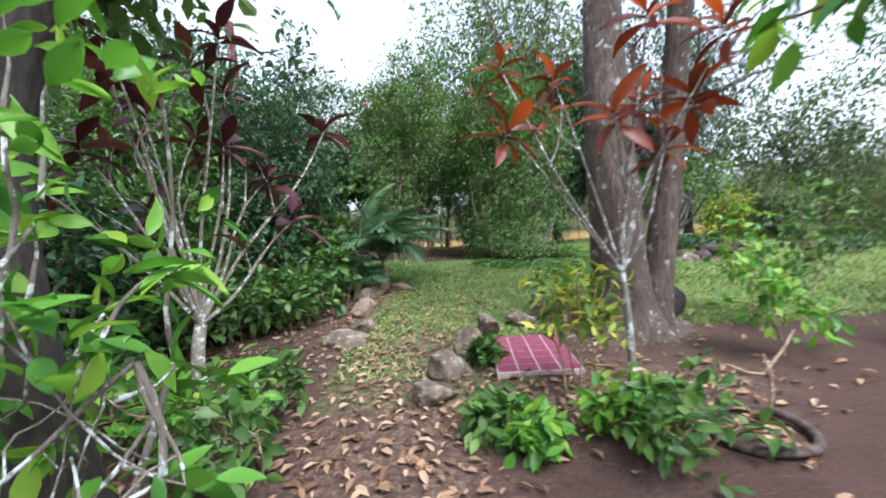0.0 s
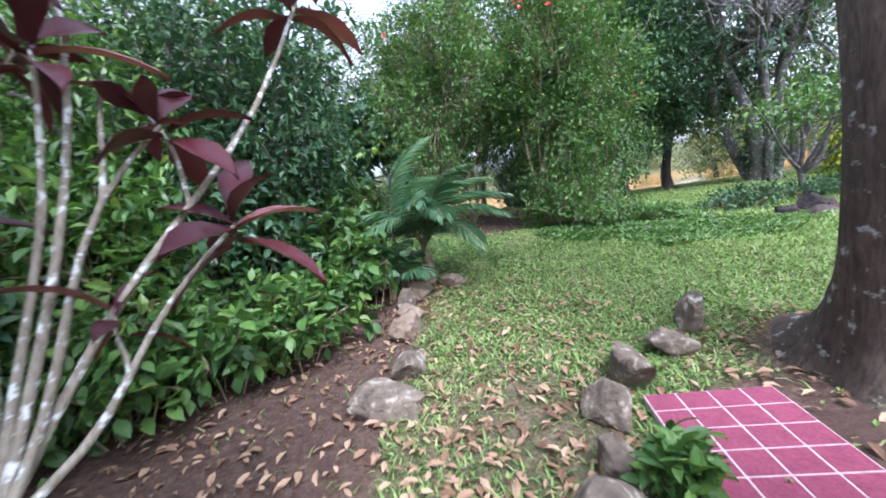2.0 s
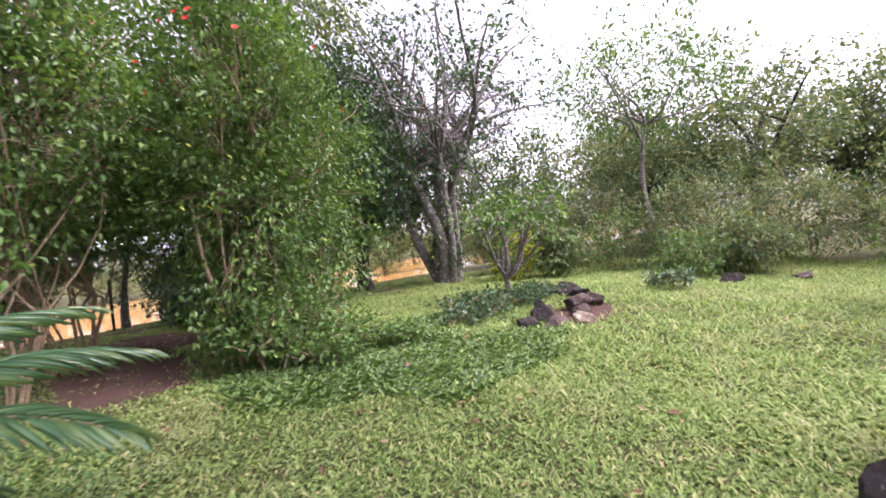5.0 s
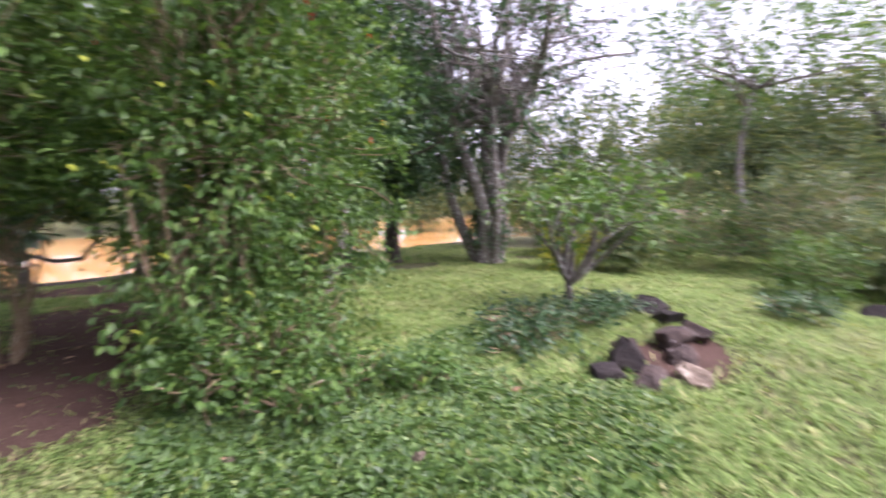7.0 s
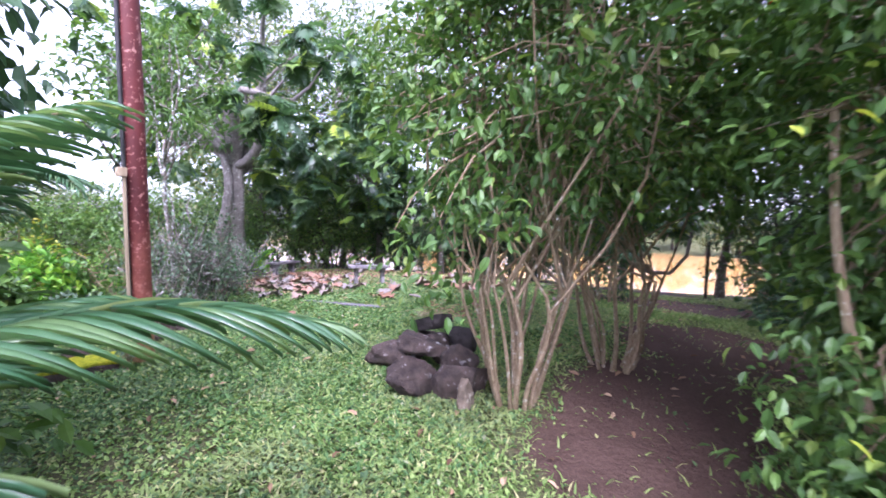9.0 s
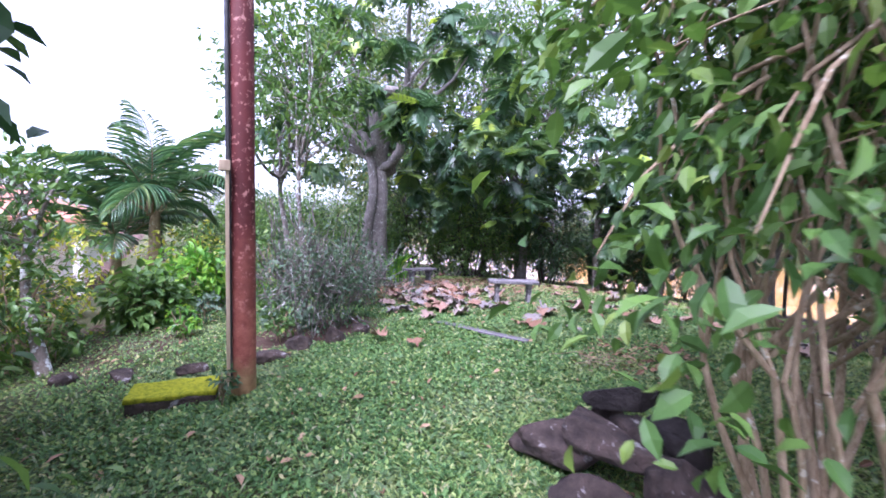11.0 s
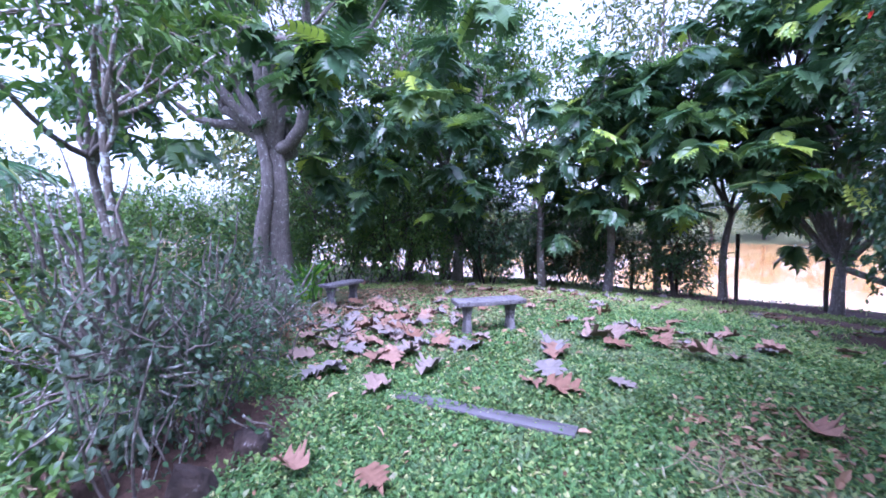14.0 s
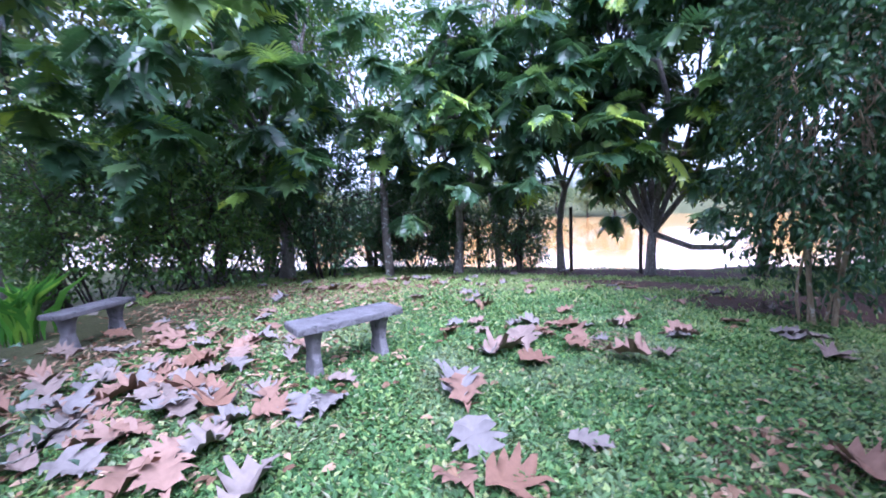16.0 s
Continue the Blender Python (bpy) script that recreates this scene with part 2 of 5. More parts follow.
# ---- helpers for meshes ----
def mesh_np(name, verts, faces, mats, smooth_faces=True, index=None):
    """A mesh from arrays: verts (n, 3), faces (m, k)."""
    me = bpy.data.meshes.new(name)
    faces = np.asarray(faces, np.int32)
    m, k = faces.shape
    me.vertices.add(len(verts))
    me.vertices.foreach_set("co", np.asarray(verts, np.float32).ravel())
    me.loops.add(m * k)
    me.loops.foreach_set("vertex_index", faces.ravel())
    me.polygons.add(m)
    me.polygons.foreach_set("loop_start", np.arange(m, dtype=np.int32) * k)
    me.polygons.foreach_set("use_smooth", np.full(m, smooth_faces))
    for mat in mats if isinstance(mats, (list, tuple)) else [mats]:
        me.materials.append(mat)
    if index is not None:
        me.polygons.foreach_set("material_index", np.asarray(index, np.int32))
    me.update(calc_edges=True)
    return me


def thing(name, at, label, category, group="", kind="", turn=0.0):
    ob = new(name)
    ob.empty_display_size = 0.2
    ob.matrix_basis = pose(*at, 0, 0, turn)
    return tagged(ob, label, category, group, kind)


def put(name, me, parent=None, label="", m=None):
    """Links a mesh as one object, under a thing or under a part."""
    ob = new(name, me)
    ob.parent = parent
    if m is not None:
        ob.matrix_basis = m
    return tagged(ob, label)


def part(name, bm, material, parent=None, label="", m=None, smooth_faces=False):
    me = bpy.data.meshes.new(name)
    for f in bm.faces:
        f.smooth = smooth_faces
    bm.to_mesh(me)
    bm.free()
    me.materials.append(material)
    return put(name, me, parent, label, m)


def box_bm(sx, sy, sz, bevel=0.01, at=(0, 0, 0), rough=0.0, seed=1, cuts=0):
    bm = bmesh.new()
    bmesh.ops.create_cube(bm, size=1.0, matrix=Matrix.Translation(at) @ Matrix.Diagonal((sx, sy, sz, 1)))
    if bevel:
        bmesh.ops.bevel(bm, geom=bm.edges[:], offset=bevel, segments=2, profile=0.6, affect="EDGES")
    if cuts:
        bmesh.ops.subdivide_edges(bm, edges=bm.edges[:], cuts=cuts, use_grid_fill=True)
    if rough:
        for v in bm.verts:
            v.co += noise.noise_vector(v.co * 7 + Vector((seed * 3.1, seed, 0))) * rough
    return bm


def stone_bm(rng, size, rough=0.28):
    """A rounded, uneven stone of the given half sizes, flattened below."""
    bm = bmesh.new()
    bmesh.ops.create_icosphere(bm, subdivisions=4, radius=1.0)
    off = Vector((rng.uniform(0, 50), rng.uniform(0, 50), rng.uniform(0, 50)))
    planes = [(Vector(unit(rng.normal(0, 1, 3))), rng.uniform(0.45, 0.78)) for _ in range(15)]
    for v in bm.verts:
        n = v.co.normalized()
        d = 1 + rough * noise.noise(n * 1.3 + off) * 1.6 + rough * 0.5 * noise.noise(n * 3.1 + off) 
        q = n * d
        q = Vector((math.copysign(abs(q.x) ** 0.8, q.x), math.copysign(abs(q.y) ** 0.8, q.y), math.copysign(abs(q.z) ** 0.8, q.z)))
        for pn, pd in planes:
            over = q.dot(pn) - pd
            if over > 0:
                q = q - pn * over * 0.97
        q = q * (1 + 0.05 * noise.noise(n * 4 + off) + 0.03 * noise.noise(n * 11 + off))
        v.co = Vector((q.x * size[0], q.y * size[1], max(q.z, -0.6) * size[2]))
    return bm


def stone(rng, name, x, y, size, mat, label, turn=0.0, lift=0.25, group=""):
    ob = part(name, stone_bm(rng, size), mat, None, "", pose(x, y, gz(x, y) + size[2] * lift, rng.uniform(-8, 8), rng.uniform(-8, 8), turn), True)
    return tagged(ob, label, "stone", group)


def tube(points, radii, sides=8, uneven=0.0, phase=0.0):
    """A tapered, bent round limb: verts and quads."""
    p = np.asarray(points, float)
    r = np.asarray(radii, float)
    d = np.gradient(p, axis=0)
    d /= np.linalg.norm(d, axis=1)[:, None] + 1e-9
    ref = np.where(np.abs(d[:, 2:3]) > 0.9, np.array([[1.0, 0, 0]]), np.array([[0, 0, 1.0]]))
    u = np.cross(d, ref)
    u /= np.linalg.norm(u, axis=1)[:, None] + 1e-9
    for i in range(1, len(u)):
        u[i] = u[i - 1] - d[i] * np.dot(u[i - 1], d[i])
        u[i] /= np.linalg.norm(u[i]) + 1e-9
    w = np.cross(d, u)
    a = np.linspace(0, 2 * np.pi, sides, endpoint=False)
    wob = 1 + uneven * (np.sin(3 * a[None] + phase + np.arange(len(p))[:, None] * 0.5) + 0.6 * np.sin(5 * a[None] + 2 * phase))
    ring = p[:, None] + (r[:, None] * wob)[..., None] * (np.cos(a)[None, :, None] * u[:, None] + np.sin(a)[None, :, None] * w[:, None])
    v = ring.reshape(-1, 3)
    i, j = np.meshgrid(np.arange(len(p) - 1), np.arange(sides), indexing="ij")
    k = (j + 1) % sides
    f = np.stack([i * sides + j, i * sides + k, (i + 1) * sides + k, (i + 1) * sides + j], -1).reshape(-1, 4)
    return v, f


def join(pieces):
    vs, fs, n = [], [], 0
    for v, f in pieces:
        vs.append(v)
        fs.append(f + n)
        n += len(v)
    return np.concatenate(vs), np.concatenate(fs)


def bend(rng, start, end, sag=0.1, steps=7):
    """A wandering line between two places."""
    a, b = np.asarray(start, float), np.asarray(end, float)
    t = np.linspace(0, 1, steps)[:, None]
    n = np.linalg.norm(b - a)
    off = rng.normal(0, sag * n, 3)
    off2 = rng.normal(0, sag * n * 0.5, 3)
    return a + (b - a) * t + np.sin(np.pi * t) * off + np.sin(2 * np.pi * t) * off2


# Leaf shapes: along the midrib, across, and above it; triangles.
SMALL_LEAF = (np.array([(0, 0, 0), (0.45, -0.5, 0.1), (0.45, 0.5, 0.1), (1, 0, -0.12)]), np.array([(0, 1, 3), (0, 3, 2)]))
OVAL_LEAF = (np.array([(0, 0, 0), (0.22, -0.36, 0.07), (0.6, -0.45, 0.06), (0.5, 0, -0.02), (0.22, 0.36, 0.07), (0.6, 0.45, 0.06), (1, 0, -0.18)]),
             np.array([(0, 1, 3), (1, 2, 3), (2, 6, 3), (0, 3, 4), (4, 3, 5), (5, 3, 6)]))
STRAP_LEAF = (np.array([(0, -0.1, 0), (0, 0.1, 0), (0.3, -0.42, 0.1), (0.3, 0.42, 0.1), (0.3, 0, 0.02), (0.65, -0.45, 0.04), (0.65, 0.45, 0.04), (0.65, 0, -0.04), (1, 0, -0.3)]),
              np.array([(0, 2, 4), (0, 4, 1), (1, 4, 3), (2, 5, 7), (2, 7, 4), (4, 7, 6), (4, 6, 3), (5, 8, 7), (7, 8, 6)]))
LONG_LEAF = (np.array([(s, side * w, h + abs(side) * 0.06) for s, w, h in ((0, 0.06, 0), (0.15, 0.2, 0.02), (0.35, 0.42, 0.02), (0.55, 0.5, -0.02), (0.75, 0.38, -0.1), (0.9, 0.17, -0.19), (1.0, 0.01, -0.27)) for side in (-1, 0, 1)]),
             np.array([(3 * i + j + a, 3 * i + j + b, 3 * i + j + c) for i in range(6) for j in (0, 1) for a, b, c in ((0, 3, 4), (0, 4, 1))]))
FINE_LEAF = (np.array([(s, side * w, h + abs(side) * 0.07) for s, w, h in ((0, 0.03, 0), (0.1, 0.2, 0.01), (0.28, 0.42, 0.02), (0.48, 0.48, 0.0), (0.7, 0.36, -0.06), (0.87, 0.16, -0.13), (1.0, 0.01, -0.2)) for side in (-1, 0, 1)]), LONG_LEAF[1])
BLADE = (np.array([(0, -0.5, 0), (0, 0.5, 0), (0.55, -0.4, 0.0), (0.55, 0.4, 0.0), (1, 0, -0.25)]), np.array([(0, 1, 3), (0, 3, 2), (2, 3, 4)]))


def lobed_leaf(lobes=5, curl=0.0, seed=0, gap=0.45, web=False):
    """A broad leaf cut into fingers on both sides, as breadfruit has them."""
    r = random.Random(seed)
    verts, tris = [], []
    n = lobes * 2 + 1
    for i in range(n + 1):
        s = i / n
        verts.append((s, 0, -0.1 * s * s))
    for side in (-1, 1):
        for i in range(lobes):
            s0, s1 = (2 * i + 0.1) / n, (2 * i + 2.0) / n
            reach = (0.26 + 0.3 * math.sin(math.pi * min(1, (i + 0.9) / lobes * 0.92))) * r.uniform(0.85, 1.1)
            ahead = 0.16 + 0.04 * i / lobes
            mid_s = (s0 + s1) / 2
            k = len(verts)
            for s, w, h in ((s0 + ahead * 0.35, reach * 0.55, 0.06), (s1 + ahead * 0.22, reach * 0.5, 0.03), (mid_s + ahead * 0.75 - 0.055, reach * 0.86, 0.05), (mid_s + ahead * 0.75 + 0.055, reach * 0.84, 0.05),
                            (mid_s + ahead * 1.15, reach * 1.1, 0.0)):
                verts.append((s, side * w, h))
            a, b, c = 2 * i, 2 * i + 1, 2 * i + 2
            for tri in ((a, b, k), (b, k + 1, k), (b, c, k + 1), (k, k + 1, k + 2), (k + 1, k + 3, k + 2), (k + 2, k + 3, k + 4)):
                tris.append(tri if side > 0 else tri[::-1])
            if web and i:
                tri = (a, k, k - 4)
                tris.append(tri if side > 0 else tri[::-1])
                tri = (k, k + 2, k - 4)
                tris.append(tri if side > 0 else tri[::-1])
    k = len(verts)
    verts += [(1.0, 0.1, 0.02), (1.0, -0.1, 0.02), (1.2, 0, -0.16)]
    tris += [(n, n - 1, k), (n, k, k + 2), (n, k + 2, k + 1), (n, k + 1, n - 1)]
    v = np.array(verts, float)
    if curl:
        v[:, 2] += curl * (np.abs(v[:, 1]) ** 1.3 * (1 + 0.6 * np.sin(7 * v[:, 0] + seed)) + 0.25 * (v[:, 0] - 0.5) ** 2 + 0.16 * np.sin(11 * v[:, 0] + 17 * v[:, 1] + seed) * np.sin(23 * v[:, 1] - 7 * v[:, 0] + 2 * seed))
    return v, np.array(tris)


LOBED = lobed_leaf(6)


def scatter(shape, at, along, up, length, width):
    """Many leaves of one shape: verts and triangles."""
    tv, tf = shape
    at, along, up = (np.asarray(a, float) for a in (at, along, up))
    n = len(at)
    along = along / (np.linalg.norm(along, axis=1)[:, None] + 1e-9)
    side = np.cross(along, up)
    side /= np.linalg.norm(side, axis=1)[:, None] + 1e-9
    up = np.cross(side, along)
    length, width = np.broadcast_to(length, n), np.broadcast_to(width, n)
    v = at[:, None] + along[:, None] * (tv[None, :, 0:1] * length[:, None, None]) + side[:, None] * (tv[None, :, 1:2] * width[:, None, None]) + up[:, None] * (tv[None, :, 2:3] * length[:, None, None])
    f = tf[None] + (np.arange(n) * len(tv))[:, None, None]
    return v.reshape(-1, 3), f.reshape(-1, tf.shape[1])


def unit(v):
    return v / (np.linalg.norm(v, axis=-1, keepdims=True) + 1e-9)


def tuft_leaves(rng, shape, tips, ways, per, spread, length, ratio, droop=0.2):
    """Leaves round the ends of twigs."""
    tips, ways = np.repeat(tips, per, 0), np.repeat(ways, per, 0)
    n = len(tips)
    at = tips + rng.normal(0, spread, (n, 3))
    d = unit(unit(ways) * 0.6 + rng.normal(0, 0.75, (n, 3)) + np.array([0, 0, -droop]))
    up = unit(rng.normal(0, 0.45, (n, 3)) + np.array([0, 0, 1.0]))
    ln = length * rng.uniform(0.6, 1.25, n)
    return scatter(shape, at, d, up, ln, ln * ratio)


def crown_points(rng, count, centre, radii, hollow=0.55, ragged=0.35, low=-1.0):
    """Ends of twigs in an uneven, gappy crown, and the way they point."""
    got = []
    off = Vector(rng.uniform(0, 40, 3))
    while len(got) < count:
        d = unit(rng.normal(0, 1, 3))
        if d[2] < low:
            continue
        r = rng.uniform(hollow, 1.0) ** 0.7
        k = 1 + ragged * 1.8 * noise.noise(Vector(d * 1.8) + off)
        if noise.noise(Vector(d * r * 3.4) + off * 2) < -0.22:
            continue
        got.append(d * r * k)
    q = np.array(got)
    return np.asarray(centre) + q * np.asarray(radii), unit(q)


# ---- ground, river, far bank ----
def ground_mat():
    k = Mat("ground_lawn_and_earth")
    fine, mid = k.noise(55, 5, 0.7), k.noise(7, 5, 0.6)
    at_soil = k.t.nodes.new("ShaderNodeAttribute")
    at_soil.attribute_name = "soil"
    at_lit = k.t.nodes.new("ShaderNodeAttribute")
    at_lit.attribute_name = "litter"
    grass = k.mix(mid, k.ramp(fine, [(0.3, (0.025, 0.04, 0.014)), (0.7, (0.08, 0.12, 0.04))]), k.ramp(fine, [(0.3, (0.07, 0.062, 0.035)), (0.7, (0.22, 0.19, 0.1))]))
    earth = k.mix(k.noise(3.2, 5, 0.6), k.ramp(fine, [(0.25, (0.04, 0.024, 0.019)), (0.75, (0.11, 0.066, 0.05))]), k.ramp(fine, [(0.25, (0.065, 0.041, 0.033)), (0.75, (0.18, 0.115, 0.088))]))
    edge = k.math("ADD", at_soil.outputs["Fac"], k.math("MULTIPLY", k.math("SUBTRACT", k.noise(4.0, 6, 0.65), 0.5), 1.1))
    c = k.mix(k.ramp(edge, [(0.42, (0, 0, 0)), (0.58, (1, 1, 1))]), grass, earth)
    lit = k.math("MULTIPLY", at_lit.outputs["Fac"], k.ramp(k.noise(11, 5, 0.7), [(0.42, (0, 0, 0)), (0.6, (1, 1, 1))]))
    c = k.mix(k.math("MULTIPLY", lit, 0.7), c, k.ramp(k.noise(28, 3), [(0.35, (0.14, 0.085, 0.055)), (0.65, (0.36, 0.26, 0.18))]))
    k.bump(k.math("ADD", fine, k.math("MULTIPLY", k.noise(16, 4), 1.5)), 0.8, 0.04)
    return k.finish(c, 0.95, 0.15)


def spread(n, near, far):
    u = np.linspace(-1, 1, n)
    return near * u + (far - near) * np.sign(u) * np.abs(u) ** 7


gx, gy = np.meshgrid(spread(300, 17, 700) - 1.5, spread(300, 16, 700) + 12, indexing="ij")
hz = ground_z(gx, gy)
gi, gj = np.meshgrid(np.arange(299), np.arange(299), indexing="ij")
ground_me = mesh_np("ground", np.stack([gx, gy, hz + bump_z(gx, gy)], -1).reshape(-1, 3),
                    np.stack([gi * 300 + gj, (gi + 1) * 300 + gj, (gi + 1) * 300 + gj + 1, gi * 300 + gj + 1], -1).reshape(-1, 4), ground_mat())
for key, mask in (("soil", soil_mask(gx, gy)), ("litter", litter_mask(gx, gy))):
    ground_me.attributes.new(key, "FLOAT", "POINT").data.foreach_set("value", mask.astype(np.float32).ravel())
tagged(put("ground", ground_me), "uneven lawn with worn brown earth and dry leaves", "ground", kind="structure")

k = Mat("muddy_water")
k.bump(k.noise(1.4, 3, 0.5, k.stretch(1, 1, 1)), 0.03, 0.05)
k.b.inputs["IOR"].default_value = 1.33
RIVER = k.finish(k.ramp(k.noise(0.12, 3), [(0.3, (0.5, 0.25, 0.07)), (0.7, (0.56, 0.3, 0.1))]), 0.06, 0.5)
river_me = mesh_np("river", np.array([(-300, 26, RIVER_Z), (300, 26, RIVER_Z), (300, 120, RIVER_Z), (-300, 120, RIVER_Z)], float), [(0, 1, 2, 3)], RIVER)
tagged(put("water", river_me), "broad muddy brown river below the bank", "river", kind="structure")


# ---- plants ----
def tree(name, rng, x, y, label, category, bark, leafmat, height, trunk_r, crown, crown_at, tips=220, per=14, leaf=0.1, ratio=0.5, shape=SMALL_LEAF, stems=1,
         fork=0.35, lean=(0, 0), hollow=0.45, ragged=0.4, droop=0.25, spread_r=0.16, twig_share=0.35, flare=1.5, group="", stem_spread=0.15, low=-1.0, trunk_uneven=0.04, n_limbs=7, splay=3.0):
    """A trunk or several stems, limbs to the crown, twigs and leaves; its base stands at (x, y)."""
    base = thing(name, (x, y, gz(x, y)), label, category, group)
    ends, ways = crown_points(rng, tips, crown_at, crown, hollow, ragged, low)
    limb_ends = ends[rng.choice(len(ends), n_limbs, replace=False)]
    for s in range(stems):
        a = 2 * math.pi * s / stems + rng.uniform(-0.4, 0.4)
        off = np.array([math.cos(a), math.sin(a), 0]) * stem_spread * (stems > 1)
        top = np.array([lean[0], lean[1], height * fork]) + off * (1 + splay * (stems > 1)) + rng.normal(0, 0.04, 3) * height * fork
        line = bend(rng, off * 0.7 + np.array([0, 0, -0.15]), top, 0.04, 10)
        r = trunk_r * (1 if stems == 1 else rng.uniform(0.6, 1.1))
        t = np.linspace(0, 1, 10)
        v, f = tube(line, r * (1 - 0.35 * t) * (1 + (flare - 1) * np.exp(-t * 7)), 14 if r > 0.12 else 8, trunk_uneven, rng.uniform(0, 6))
        put("trunk" if stems == 1 else "stem", mesh_np("trunk", v, f, bark), base)
        mine = limb_ends if stems == 1 else limb_ends[s::stems]
        for e in mine:
            pieces = []
            line2 = bend(rng, line[-1 if rng.random() < 0.7 else -2], e, 0.05, 8)
            pieces.append(tube(line2, np.linspace(r * 0.55, r * 0.12 + 0.004, 8), 7))
            for _ in range(2):
                pick = ends[rng.integers(len(ends))]
                if np.linalg.norm(pick - e) < np.linalg.norm(crown) * 0.7:
                    pieces.append(tube(bend(rng, line2[rng.integers(3, 6)], pick, 0.08, 6), np.linspace(r * 0.25, 0.004, 6), 5))
            put("limb", mesh_np("limb", *join(pieces), bark), base)
    twigs = []
    for e, w in zip(ends[rng.random(len(ends)) < twig_share], ways):
        back = np.asarray(crown_at) + (e - np.asarray(crown_at)) * 0.6 + np.array([0, 0, -0.1])
        twigs.append(tube(bend(rng, back, e, 0.06, 4), [0.012, 0.01, 0.007, 0.003], 4))
    if twigs:
        tagged(put("twig_tangle", mesh_np("twig_tangle", *join(twigs), bark), base), kind="stuff")
    put("crown", mesh_np("crown", *tuft_leaves(rng, shape, ends, ways, per, spread_r, leaf, ratio, droop), leafmat, shape is FINE_LEAF), base)
    return base


def frond(rng, length, leaflet, arch, count=42, dead=0.0):
    """A feathered palm frond from the origin along +x: rachis and leaflets."""
    t = np.linspace(0, 1, 12)
    line = np.stack([length * t * (1 - 0.12 * arch * t), 0.05 * length * np.sin(t * 3), length * (0.75 * t - arch * t * t)], -1)
    rach = tube(line, np.linspace(0.018, 0.003, 12), 5)
    s = np.repeat(np.linspace(0.16, 0.99, count), 2)
    side = np.tile([-1.0, 1.0], count)
    at = np.stack([np.interp(s, t, line[:, i]) for i in range(3)], -1)
    d0 = unit(np.stack([np.interp(s, t, np.gradient(line[:, i])) for i in range(3)], -1))
    out = np.zeros_like(at)
    out[:, 1] = side
    d = unit(d0 * (0.5 + 0.6 * s[:, None]) + out * (1.0 - 0.45 * s[:, None]) + np.array([0, 0, -0.2]) + rng.normal(0, 0.06, at.shape))
    up = unit(np.cross(d, d0) * side[:, None] * 0.35 + np.array([0, 0, 1.0]))
    ln = leaflet * np.sin(np.pi * np.clip(0.12 + 0.83 * s, 0, 1)) ** 0.6
    return rach, scatter(LONG_LEAF, at, d, up, ln, 0.024 + 0 * ln)


def palm(name, rng, x, y, label, fronds, length, leaflet, crown_z=0.3, stem=0.06, group="", turn0=0.0, mat=None, arch=(0.55, 0.95)):
    base = thing(name, (x, y, gz(x, y)), label, "palm", group)
    v, f = tube([(0, 0, -0.1), (0.02, 0, crown_z * 0.5), (0, 0.02, crown_z + 0.1)], [stem * 1.3, stem, stem * 0.8], 9)
    put("trunk", mesh_np("trunk", v, f, BARK_TAN), base)
    for i in range(fronds):
        ln = length * rng.uniform(0.75, 1.1)
        rach, lv = frond(rng, ln, leaflet * rng.uniform(0.85, 1.1), rng.uniform(*arch), 34)
        v, f = lv
        m = pose(rng.normal(0, 0.08), rng.normal(0, 0.08), crown_z, rng.uniform(-14, 14), rng.uniform(-58, 0), turn0 + i * 137.5 + rng.uniform(-12, 12))
        fr = put("frond", mesh_np("frond", v, f, mat or PALM, True), base, "", m)
        put("rachis", mesh_np("rachis", *rach, BARK_TAN), fr, "pale green-brown frond stalk")
    return base


def rosette(rng, leafmat, count, length, ratio=0.36):
    """A whorl of strap leaves round the end of a stem."""
    a = np.arange(count) * 2.4 + rng.uniform(0, 6)
    lift = np.linspace(-0.5, 0.95, count)
    d = np.stack([np.cos(a) * np.cos(lift), np.sin(a) * np.cos(lift), np.sin(lift)], -1)
    at = np.stack([0 * a, 0 * a, np.linspace(-0.08, 0.02, count)], -1) + d * 0.01
    ln = length * rng.uniform(0.75, 1.1, count)
    return mesh_np("rosette", *scatter(LONG_LEAF, at, d, np.array([[0, 0, 1.0]] * count) + rng.normal(0, 0.25, (count, 3)), ln, ln * ratio), leafmat, True)


